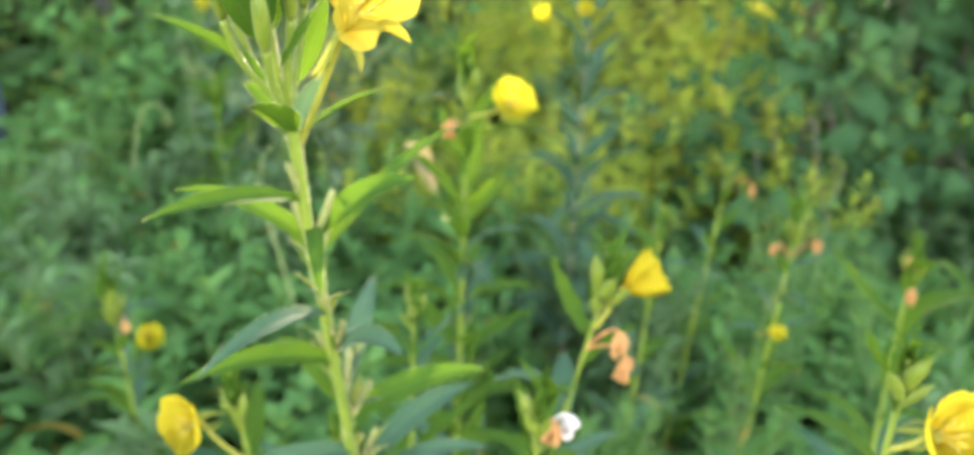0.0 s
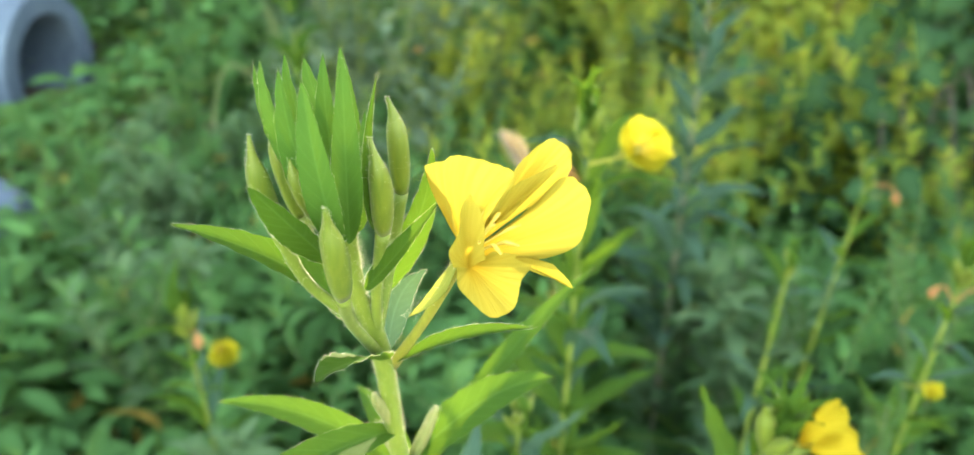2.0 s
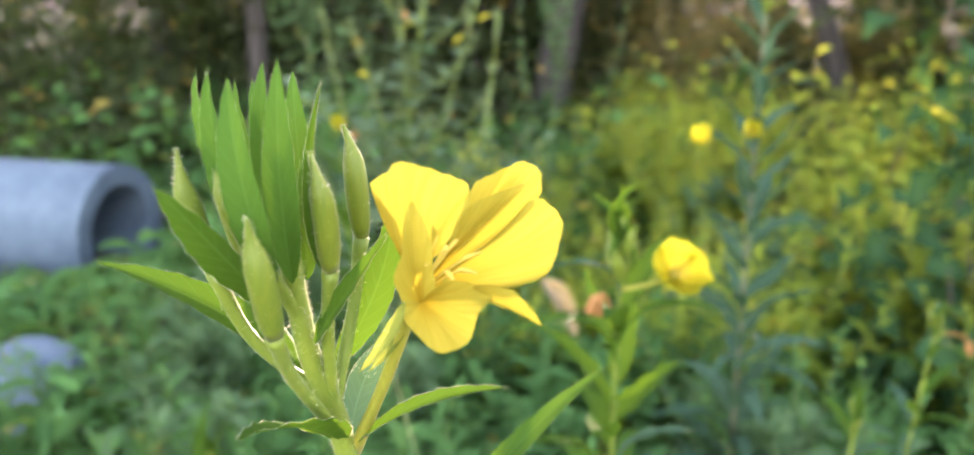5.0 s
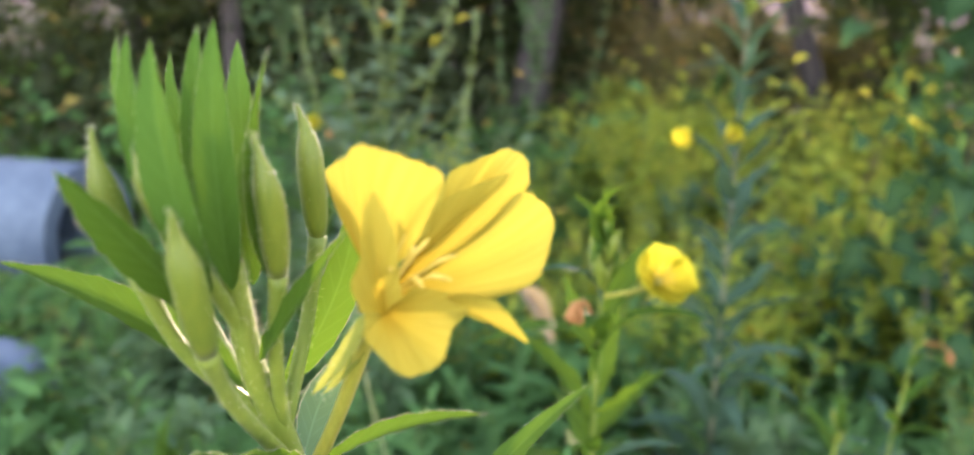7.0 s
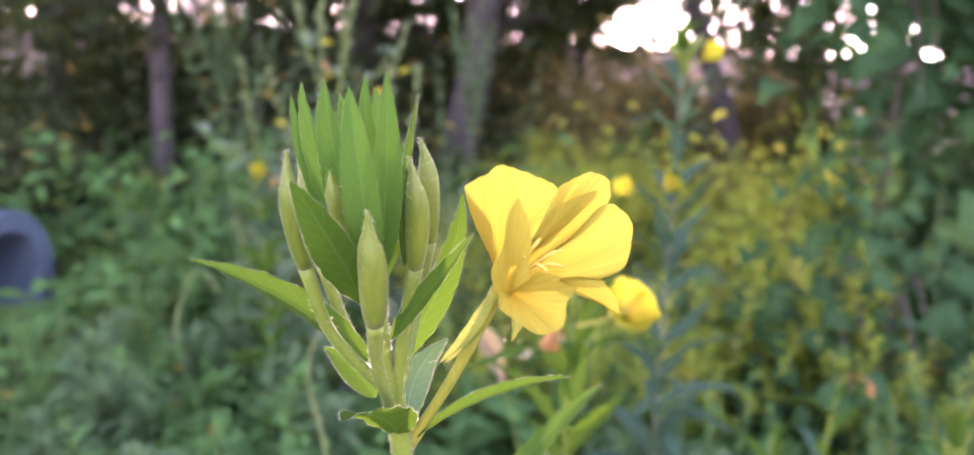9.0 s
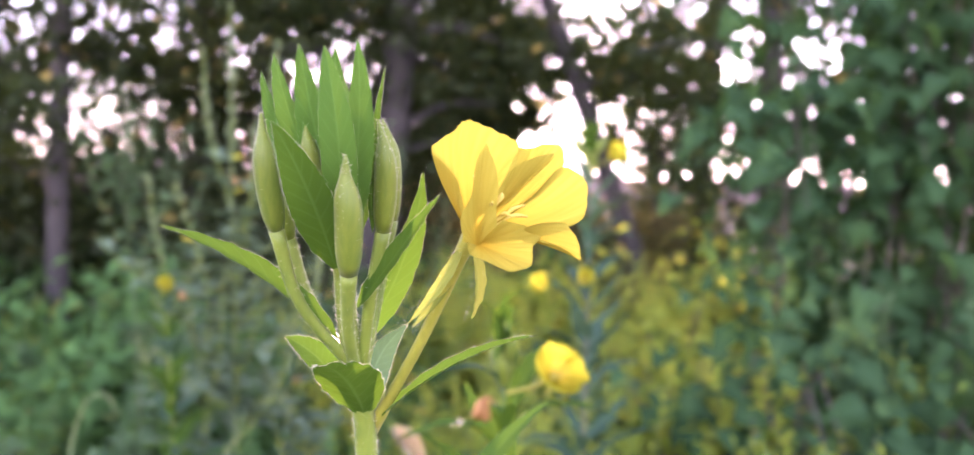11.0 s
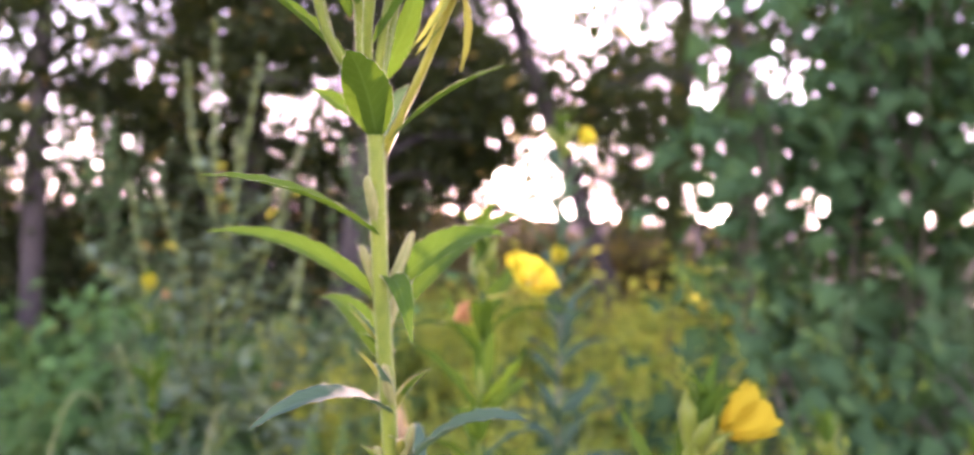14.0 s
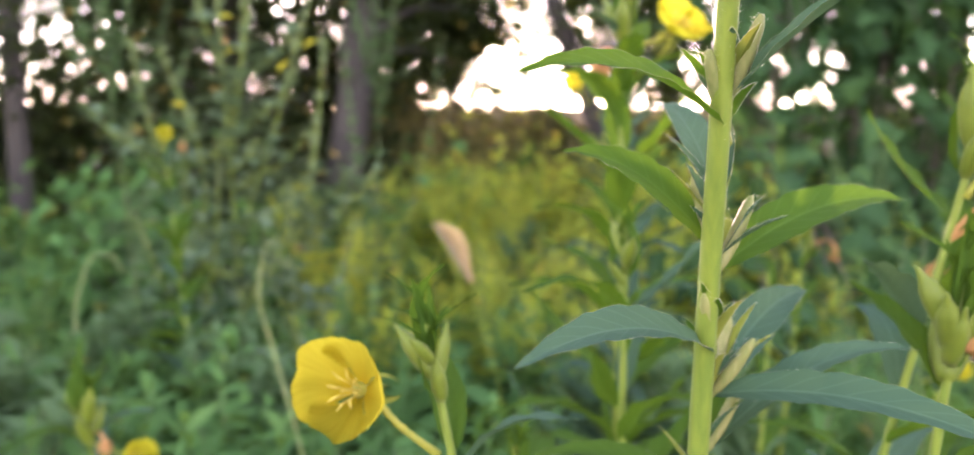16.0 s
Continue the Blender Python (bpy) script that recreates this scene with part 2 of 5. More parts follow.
# ---- building helpers ----
def mesh_of(name, verts, faces, material, uvs=None, smooth=True):
    me = bpy.data.meshes.new(name)
    me.from_pydata([tuple(v) for v in np.asarray(verts).tolist()], [], faces if isinstance(faces, list) else faces.tolist())
    if smooth:
        me.polygons.foreach_set("use_smooth", [True] * len(me.polygons))
    lay = me.uv_layers.new(name="UVMap")
    if uvs is not None:
        idx = np.empty(len(me.loops), dtype=np.int64)
        me.loops.foreach_get("vertex_index", idx)
        lay.data.foreach_set("uv", np.asarray(uvs, dtype=np.float32)[idx].ravel())
    me.materials.append(material)
    return me


def thing(name, at, label, category, group="", kind=""):
    ob = new(name)
    ob.empty_display_size = 0.05
    ob.location = at
    return tagged(ob, label, category, group, kind)


def part(name, mesh, parent, m=None, label=""):
    """One mesh under a thing or a part; m: its pose relative to the parent."""
    ob = new(name, mesh)
    ob.parent = parent
    if m is not None:
        ob.matrix_basis = m
    return tagged(ob, label) if label else ob


def frame_of(base, way, up, size=1.0, wide=1.0):
    """X along way, Z near up."""
    x = Vector(way).normalized()
    y = Vector(up).cross(x)
    y = y.normalized() if y.length > 1e-5 else x.orthogonal().normalized()
    z = x.cross(y)
    m = Matrix((x * size, y * size * wide, z * size)).transposed().to_4x4()
    m.translation = Vector(base)
    return m


def blade(a, b, c, half, up, nl=12, nw=6, fold=0.25, bow=0.0, teeth=0.0, belly=0.8, stalk=0.06, wave=0.0):
    """A leaf blade along the curve a, b, c; half: its half width; up: which way its upper face looks."""
    a, b, c, up = (np.array(v, float) for v in (a, b, c, up))
    ctrl = 2 * b - (a + c) / 2
    t = np.linspace(0, 1, nl + 1)[:, None]
    p = (1 - t) ** 2 * a + 2 * t * (1 - t) * ctrl + t ** 2 * c
    tan = 2 * (1 - t) * (ctrl - a) + 2 * t * (c - ctrl)
    tan /= np.linalg.norm(tan, axis=1, keepdims=True) + 1e-12
    side = np.cross(np.broadcast_to(up, tan.shape), tan)
    side /= np.linalg.norm(side, axis=1, keepdims=True) + 1e-12
    nrm = np.cross(tan, side)
    w = np.maximum(np.sin(np.pi * np.clip(t, 0, 1) ** belly) ** 0.85, stalk * (1 - t)) * half
    verts, uvs = [], []
    for i in range(nl + 1):
        for j in range(nw + 1):
            s = 2 * j / nw - 1
            ww = w[i, 0]
            if teeth and abs(s) > 0.99 and i % 2:
                ww *= 1 + teeth
            q = p[i] + side[i] * s * ww * math.cos(fold) + nrm[i] * (abs(s) * ww * math.sin(fold) - bow * ww * (1 - s * s))
            if wave:
                q = q + nrm[i] * wave * half * abs(s) * math.sin(i * 1.9 + 2.0 * s)
            verts.append(q)
            uvs.append((t[i, 0], j / nw))
    faces = [(i * (nw + 1) + j, (i + 1) * (nw + 1) + j, (i + 1) * (nw + 1) + j + 1, i * (nw + 1) + j + 1) for i in range(nl) for j in range(nw)]
    return np.array(verts), faces, np.array(uvs)


def spline(points, n):
    """Catmull-Rom through the points, n steps a span."""
    p = [np.array(v, float) for v in points]
    p = [2 * p[0] - p[1], *p, 2 * p[-1] - p[-2]]
    res = []
    for i in range(1, len(p) - 2):
        for k in range(n):
            t = k / n
            res.append(0.5 * (2 * p[i] + (p[i + 1] - p[i - 1]) * t + (2 * p[i - 1] - 5 * p[i] + 4 * p[i + 1] - p[i + 2]) * t * t + (3 * p[i] - p[i - 1] - 3 * p[i + 1] + p[i + 2]) * t ** 3))
    res.append(p[-2])
    return np.array(res)


def tube(points, radii, sides=8, ridge=0.0, ridges=4, rough=0.0):
    """A round bar through the points, capped; radii run evenly along it."""
    p = np.asarray(points, float)
    n = len(p)
    r = np.interp(np.linspace(0, 1, n), np.linspace(0, 1, len(radii)), radii)
    tan = np.gradient(p, axis=0)
    tan /= np.linalg.norm(tan, axis=1, keepdims=True) + 1e-12
    ref = np.array((1.0, 0, 0)) if abs(tan[0][0]) < 0.8 else np.array((0, 1.0, 0))
    verts, uvs = [], []
    for i in range(n):
        u = np.cross(tan[i], ref)
        u /= np.linalg.norm(u) + 1e-12
        v = np.cross(tan[i], u)
        for k in range(sides):
            a = 2 * math.pi * k / sides
            rr = r[i] * (1 + ridge * math.cos(ridges * a) + (rough * random.uniform(-1, 1) if rough else 0))
            verts.append(p[i] + rr * (u * math.cos(a) + v * math.sin(a)))
            uvs.append((i / (n - 1), k / sides))
    faces = [(i * sides + k, i * sides + (k + 1) % sides, (i + 1) * sides + (k + 1) % sides, (i + 1) * sides + k) for i in range(n - 1) for k in range(sides)]
    faces += [tuple(range(sides))[::-1], tuple((n - 1) * sides + k for k in range(sides))]
    return np.array(verts), faces, np.array(uvs)


def many(name, template, mats, material, smooth=True):
    """Repeats a small template at every 4x4 pose: one mesh for what nobody could count."""
    v, f, uv = template
    f = np.array(f)
    mats = np.asarray(mats, float)
    vv = np.einsum("nij,kj->nki", mats[:, :3, :3], v) + mats[:, None, :3, 3]
    n, k = vv.shape[:2]
    ff = (f[None] + (np.arange(n) * k)[:, None, None]).reshape(-1, f.shape[1])
    me = bpy.data.meshes.new(name)
    me.vertices.add(n * k)
    me.vertices.foreach_set("co", vv.astype(np.float32).ravel())
    me.loops.add(ff.size)
    me.loops.foreach_set("vertex_index", ff.ravel().astype(np.int32))
    me.polygons.add(len(ff))
    me.polygons.foreach_set("loop_start", (np.arange(len(ff)) * f.shape[1]).astype(np.int32))
    lay = me.uv_layers.new(name="UVMap")
    lay.data.foreach_set("uv", np.asarray(uv, dtype=np.float32)[(ff % k).ravel()].ravel())
    me.update(calc_edges=True)
    me.polygons.foreach_set("use_smooth", np.full(len(ff), smooth))
    me.materials.append(material)
    return me


def poses(pos, way, up, size, wide=None):
    """Poses as a stack: X along way, Z near up, all as arrays."""
    way = way / (np.linalg.norm(way, axis=1, keepdims=True) + 1e-12)
    y = np.cross(up, way)
    y /= np.linalg.norm(y, axis=1, keepdims=True) + 1e-9
    z = np.cross(way, y)
    m = np.zeros((len(pos), 4, 4))
    m[:, :3, 0], m[:, :3, 1], m[:, :3, 2] = way * size[:, None], y * (size * (1 if wide is None else wide))[:, None], z * size[:, None]
    m[:, :3, 3], m[:, 3, 3] = pos, 1
    return m


rng = np.random.default_rng(7)


def hill(x, y):
    """Height of the ground."""
    return 0.035 * math.sin(1.3 * x + 0.4) * math.cos(0.9 * y) + 0.02 * math.sin(3.1 * x + 2.2 * y)


def hills(x, y):
    return 0.035 * np.sin(1.3 * x + 0.4) * np.cos(0.9 * y) + 0.02 * np.sin(3.1 * x + 2.2 * y)


# ---- ground and distance ----
gx = np.concatenate([-np.geomspace(900, 5.2, 14), np.linspace(-5, 6, 111), np.geomspace(6.2, 900, 14)])
gy = np.concatenate([-np.geomspace(400, 2.2, 10), np.linspace(-2, 12, 141), np.geomspace(12.2, 1500, 16)])
GX, GY = np.meshgrid(gx, gy, indexing="ij")
near = np.exp(-((GX / 9) ** 2 + ((GY - 4) / 12) ** 2))
GZ = hills(GX, GY) * near + 0.012 * rng.standard_normal(GX.shape) * near - 0.02 * np.maximum(GY - 14, 0) ** 0.9
gv = np.stack([GX, GY, GZ], -1).reshape(-1, 3)
nx, ny = len(gx), len(gy)
gf = [(i * ny + j, (i + 1) * ny + j, (i + 1) * ny + j + 1, i * ny + j + 1) for i in range(nx - 1) for j in range(ny - 1)]
tagged(new("ground", mesh_of("ground", gv, gf, M_SOIL)), "dark bare soil under the weeds", "ground", kind="structure")

# far ridge, a shell that glows in the colour of the haze
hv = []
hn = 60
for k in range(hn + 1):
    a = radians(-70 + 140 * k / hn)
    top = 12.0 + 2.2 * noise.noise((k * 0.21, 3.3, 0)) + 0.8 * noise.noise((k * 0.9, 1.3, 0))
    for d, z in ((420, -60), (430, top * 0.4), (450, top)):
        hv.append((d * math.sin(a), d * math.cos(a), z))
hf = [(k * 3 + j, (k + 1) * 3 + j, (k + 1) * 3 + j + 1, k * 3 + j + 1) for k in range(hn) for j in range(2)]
tagged(new("backdrop", mesh_of("backdrop", hv, hf, M_HAZE)), "hill far off, its pale pinkish evening haze given as a glow", "hill", kind="structure")

# ---- shared pieces of the evening primroses ----
LEAF_MESHES = []
LEAF_MESHES_BLUE = []
for k, (drop, fo, wv) in enumerate(((0.10, 0.3, 0.10), (-0.12, 0.35, 0.14), (0.22, 0.25, 0.08), (0.0, 0.5, 0.12))):
    for group, mat in ((LEAF_MESHES, M_LEAF), (LEAF_MESHES_BLUE, M_LEAF_BLUE)):
        v, f, uv = blade((0, 0, 0), (0.5, 0, drop * 0.6 + 0.06), (1, 0.03 * (k - 1), -drop), 0.125, (0, 0, 1), 12, 4, fo, wave=wv, teeth=0.06, belly=0.75)
        group.append(mesh_of("leaf", v, f, mat, uv))


def bud_mesh(pts, half):
    line = spline(pts, 5)
    v, f, uv = tube(line, [half * s for s in (0.62, 0.88, 0.98, 1.0, 1.0, 0.98, 0.93, 0.82, 0.62, 0.42, 0.3, 0.22, 0.1)], 12, 0.07, 4)
    return mesh_of("bud", v, f, M_BUD, uv)


UNIT_BUD = bud_mesh([(0, 0, 0), (0.45, 0, 0.01), (0.75, 0, 0), (1, 0, -0.02)], 0.16)


STAMEN = [mesh_of("stamen", *(lambda r: (r[0], r[1], M_ANTHER, r[2]))(tube(spline([(0.001, 0, 0), (0.003, 0, 0.006), (0.005 + 0.0006 * k, 0, 0.0125), (0.007, 0, 0.014), (0.0098, 0, 0.0150 + 0.0006 * k)], 3), [0.00028, 0.00028, 0.00028, 0.0006, 0.0006, 0.0003], 6))) for k in range(3)]
PISTIL = mesh_of("pistil", *(lambda r: (r[0], r[1], M_ANTHER, r[2]))(tube(spline([(0, 0, 0), (0.0005, 0, 0.009), (0.0012, 0, 0.017)], 4), [0.0004, 0.0004, 0.0006], 6)))
SEPALS = [mesh_of("sepal", *(lambda r: (r[0], r[1], M_SEPAL, r[2]))(blade((0.001, 0, 0), (0.0075, 0, -0.009), (0.0045, 0.001 * k, -0.026), 0.0024, (1, 0, 0.2), 8, 4, 0.5, belly=0.7))) for k in (-1, 1)]


def petal_fan(base, rims, axis, seed, bulge, mat):
    """A petal spread from the flower's throat to a wavy rim given by a few control points; several lobes may share it."""
    b, ax = np.array(base, float), Vector(axis).normalized()
    ax = np.array(ax)
    nu = 14
    rr = random.Random(seed)
    verts, uvs, faces = [], [], []
    for rim, root, swell in rims:
        line = spline(rim, 7)
        r0 = np.array(root, float)
        nv = len(line) - 1
        mid = line.mean(axis=0) - r0
        out = mid - ax * (mid @ ax)
        out = out / (np.linalg.norm(out) + 1e-9)
        first = len(verts)
        for i in range(nu + 1):
            u = i / nu
            for j in range(nv + 1):
                s = 2 * j / nv - 1
                k = u * (1 - (0.018 * rr.random() if 0 < j < nv and i == nu else 0))
                p = r0 + (line[j] - r0) * k
                hump = bulge * swell * math.sin(math.pi * u ** 1.25) * (1 - 0.35 * s * s)
                wave = 0.0009 * u * u * math.sin(6 * s + seed) + 0.0005 * u * math.sin(13 * s + 2 * seed)
                verts.append(p + out * (hump + wave) - b)
                uvs.append((u, j / nv))
        faces += [(first + i * (nv + 1) + j, first + (i + 1) * (nv + 1) + j, first + (i + 1) * (nv + 1) + j + 1, first + i * (nv + 1) + j + 1) for i in range(nu) for j in range(nv)]
    return mesh_of("petal", verts, faces, mat, uvs)


def bell_petals(base, axis, wide, deep, spin, seed):
    """Rims of four notched petals standing in a bell round the axis."""
    z = Vector(axis).normalized()
    x = z.orthogonal().normalized()
    y = z.cross(x)
    r = random.Random(seed)
    res = []
    for k in range(4):
        w, h = wide * r.uniform(0.90, 1.10), deep * r.uniform(0.92, 1.08)
        rim = []
        for da, rr, hh in ((-56, 0.62, 0.40), (-58, 0.92, 0.70), (-42, 1.02, 0.93), (-20, 1.06, 1.02), (0, 1.02, 0.93), (20, 1.06, 1.02), (42, 1.02, 0.93), (58, 0.92, 0.70), (56, 0.62, 0.40)):
            t = radians(spin + 90 * k + da + r.uniform(-3, 3))
            g = w * rr * (1.0 if k % 2 else 0.94) * r.uniform(0.96, 1.04)
            rim.append(tuple(Vector(base) + x * (g * math.cos(t)) + y * (g * math.sin(t)) + z * (h * hh * r.uniform(0.97, 1.03))))
        res.append([(rim, tuple(base), 1.0)])
    return res


def flower(parent, origin, base, axis, size=1.0, spin=0.0, shut=False, tube_from=None, sepals=4, label="open yellow four-petalled flower", petals=None):
    """A flower under a plant: its tube is the mesh, petals, stamens and sepals are its pieces."""
    z = Vector(axis).normalized()
    base = Vector(base)
    start = Vector(tube_from) if tube_from is not None else base - z * 0.03 - Vector((0, 0, 0.01))
    line = spline([start, start.lerp(base, 0.55) + Vector((0, 0, -0.002)), base - z * 0.003, base + z * 0.003], 5)
    v, f, uv = tube(line - np.array(base), [0.0023 * size, 0.0018 * size, 0.0018 * size, 0.0022 * size, 0.0030 * size, 0.0042 * size], 8)
    body = part("flower", mesh_of("flower", v, f, M_TUBE, uv), parent, Matrix.Translation(base - Vector(origin)), label)
    x = Vector((0, -1, 0))
    x = (x - z * x.dot(z)).normalized()
    turn = Matrix((x, z.cross(x), z)).transposed().to_4x4()
    swell = 0.005 if petals else 0.0055 * size
    for k, rims in enumerate(petals or bell_petals(base, axis, (0.021 if shut else 0.025) * size, (0.038 if shut else 0.020) * size, spin, int(spin * 10))):
        # farther flowers take the back-lit tone, nearer side flowers the brightened one
        part("petal", petal_fan(base, rims, axis, k, swell, M_PETAL if petals else M_PETAL_BACKLIT if base.y > 0.35 else M_PETAL_BRIGHT), body)
    for k in range(8):
        part("stamen", STAMEN[k % 3], body, turn @ pose(0, 0, 0, 0, 0, spin + 22 + 45 * k) @ Matrix.Scale(size, 4))
    part("pistil", PISTIL, body, turn @ Matrix.Scale(size, 4))
    for k in range(sepals):
        part("sepal", SEPALS[k % 2], body, turn @ pose(0, 0, 0, 0, 0, spin + 45 + 90 * k) @ Matrix.Scale(size, 4))
    return body


# ---- the near evening primrose ----
HERO = (0.03, 0.18, 0.0)
hero = thing("evening_primrose", HERO, "tall evening primrose with a wide open yellow flower and green buds", "plant", "evening primroses")
H0 = np.array(HERO)


stem_line = spline([(0.03, 0.18, 0), (0.028, 0.12, 0.45), (0.022, 0.075, 0.85), (0.012, 0.04, 1.0), (0.004, 0.014, 1.09), (0, 0, 1.15), (-0.0055, -0.010, 1.181), (-0.0076, -0.016, 1.21), (-0.009, -0.02, 1.235)], 8)
lw = random.Random(4)
HAIR = []


def fuzz(p, off, size=0.0009):
    """A hair that stands off a round stalk or bud."""
    d = np.array((lw.gauss(0, 1), lw.gauss(0, 1), lw.gauss(0, 0.35)))
    d /= np.linalg.norm(d)
    HAIR.append((np.array(p) + d * off, d + np.array((0, 0, 0.3)), size * lw.uniform(0.5, 1.3)))


def hero_leaf(a, b, c, half, up, fold=0.25, bow=0.0, mat=None):
    v, f, uv = blade(a, b, c, half, up, 22, 6, fold, bow, 0.05, 0.72, wave=0.05)
    part("leaf", mesh_of("leaf", v - H0, f, mat or (M_BRACT if bow else M_LEAF), uv), hero)
    g = (v - H0).reshape(23, 7, 3)
    for i in range(1, 22):
        for e, m in ((0, 1), (6, 5)):
            d = g[i, e] - g[i, m]
            d = d / (np.linalg.norm(d) + 1e-9)
            for q in range(7 if bow else 20):
                HAIR.append((g[i, e] + (g[i + 1, e] - g[i, e]) * lw.random(), d + np.array((lw.gauss(0, 0.5), lw.gauss(0, 0.5), lw.gauss(0, 0.5))), lw.uniform(0.00025, 0.0006)))


def hero_bud(pts, half, stalk):
    low = np.argmin(np.abs(stem_line[:, 2] - stalk[0][2] + 0.007))
    stalk = [tuple(stem_line[low])] + list(stalk[1:])
    v, f, uv = tube(spline(stalk, 6) - H0, [0.0022, 0.0019, 0.0019, 0.0024], 8)
    part("bud_stalk", mesh_of("bud_stalk", v, f, M_STEM, uv), hero)
    part("bud", bud_mesh([tuple(np.array(p) - H0) for p in pts], half * 0.73), hero)
    line = spline(pts, 8) - H0
    grow = np.interp(np.linspace(0, 1, len(line)), np.linspace(0, 1, 13), (0.62, 0.88, 0.98, 1.0, 1.0, 0.98, 0.93, 0.82, 0.62, 0.42, 0.3, 0.22, 0.1)) * half * 0.86
    for q in range(300):
        i = lw.randrange(len(line))
        fuzz(line[i], grow[i] * 0.83, 0.0010)
    line = spline(stalk, 8) - H0
    for q in range(300):
        fuzz(line[lw.randrange(len(line))], 0.0017, 0.0014)


def hero_low(z, tip, half, up=(0, -0.55, 0.80), arch=0.010, capsule=True):
    """A leaf of the lower stem, rooted on it at height z, with a fuzzy seed capsule in its axil."""
    p = np.array((0.0 + 0.10 * max(0, 1.15 - z), 0.28 * max(0, 1.15 - z), z))
    e = np.array(tip, float)
    hero_leaf(tuple(p), tuple((p + e) / 2 + np.array((0, 0, arch))), tip, half * 0.68, up, 0.34, mat=M_LEAF_BLUE if z < 1.05 and int(z * 1000) % 3 != 1 else M_LEAF)
    if capsule:
        d = (e - p) / np.linalg.norm(e - p) * 0.6 + np.array((0, -0.1, 1.0))
        d /= np.linalg.norm(d)
        line = spline([p, p + d * 0.012 + np.array((0, 0, -0.001)), p + d * 0.024, p + d * 0.029 + np.array((0, 0, 0.001))], 6) - H0
        v, f, uv = tube(line, [0.0016, 0.0022, 0.0025, 0.0025, 0.0022, 0.0017, 0.0008], 10, 0.12, 4)
        part("seed_capsule", mesh_of("seed_capsule", v, f, M_CAPSULE, uv), hero, label="downy pale green seed capsule")
        for q in range(130):
            fuzz(line[lw.randrange(len(line))], 0.0022, 0.0012)
    if z < 1.06:
        out = (e - p) / np.linalg.norm(e - p)
        for k in range(4):
            a = lw.uniform(-1.3, 1.3)
            d = np.array((out[0] * math.cos(a) - out[1] * math.sin(a), out[0] * math.sin(a) + out[1] * math.cos(a), lw.uniform(0.6, 1.5)))
            d *= lw.uniform(0.020, 0.038) / np.linalg.norm(d)
            q = p + np.array((0, 0, lw.uniform(0, 0.006)))
            hero_leaf(tuple(q), tuple(q + d * 0.5 + np.array((0, 0, 0.002))), tuple(q + d), lw.uniform(0.0022, 0.0036), (-d[0], -d[1], 0.02), 0.4, mat=(M_LEAF, M_LEAF_BLUE, M_SEPAL)[lw.randrange(3)])


v, f, uv = tube(stem_line - H0, [0.0056, 0.0050, 0.0042, 0.0037, 0.0036, 0.0036, 0.0032, 0.003, 0.002], 12, 0.05, 5)
part("stem", mesh_of("stem", v, f, M_STEM, uv), hero)
# top leaves and bracts
hero_leaf((-0.0085, -0.0060, 1.1733), (-0.0319, -0.0140, 1.1946), (-0.0589, -0.0230, 1.2096), 0.0063, (0.1, -0.42, 0.9), fold=0.5)
hero_leaf((-0.0090, 0.0060, 1.1584), (-0.0182, 0.0120, 1.1665), (-0.0280, 0.0160, 1.1712), 0.0054, (0.1, -0.6, 0.8))
hero_leaf((-0.0026, 0.0040, 1.1714), (0.0114, 0.0080, 1.1991), (0.0169, 0.0040, 1.2284), 0.0056, (0.5, -0.9, 0), fold=0.2)
hero_leaf((-0.0024, -0.0140, 1.1858), (0.0092, -0.0220, 1.2031), (0.0221, -0.0220, 1.2220), 0.0039, (-0.7, -0.6, 0.3), fold=0.35)
hero_leaf((0.0011, 0.0060, 1.1480), (0.0035, 0.0200, 1.1624), (0.0138, 0.0180, 1.1760), 0.0054, (0.4, -0.9, 0.2), mat=M_LEAF_BLUE)
hero_leaf((0.0060, -0.0020, 1.1490), (0.0285, -0.0120, 1.1680), (0.0532, -0.0210, 1.1794), 0.0038, (-0.1, -0.30, 0.95), fold=0.5)
hero_leaf((0.0005, -0.0020, 1.1490), (-0.0045, -0.0260, 1.1660), (-0.0105, -0.0500, 1.1750), 0.0095, (-0.15, 0.35, 1.0), fold=0.22)
hero_leaf((-0.0085, -0.0240, 1.1985), (-0.0145, -0.0430, 1.2200), (-0.0234, -0.0545, 1.2385), 0.0066, (-0.25, -1, 0.35), fold=0.25)
# upright bracts of the closed top
hero_leaf((-0.0133, -0.0040, 1.2049), (-0.0254, -0.0160, 1.2347), (-0.0338, -0.0090, 1.2573), 0.0038, (-0.71, -1, 0.05), fold=0.3, bow=0.1)
hero_leaf((-0.0109, -0.0140, 1.2094), (-0.0216, -0.0260, 1.2396), (-0.0286, -0.0190, 1.2613), 0.0042, (-0.62, -1, 0.05), fold=0.3, bow=0.1)
hero_leaf((-0.0082, -0.0260, 1.2087), (-0.0143, -0.0380, 1.2381), (-0.0200, -0.0310, 1.2626), 0.0048, (-0.38, -1, 0.05), fold=0.3, bow=0.1)
hero_leaf((-0.0056, -0.0320, 1.2086), (-0.0077, -0.0440, 1.2377), (-0.0124, -0.0370, 1.2612), 0.0050, (-0.08, -1, 0.05), fold=0.3, bow=0.1)
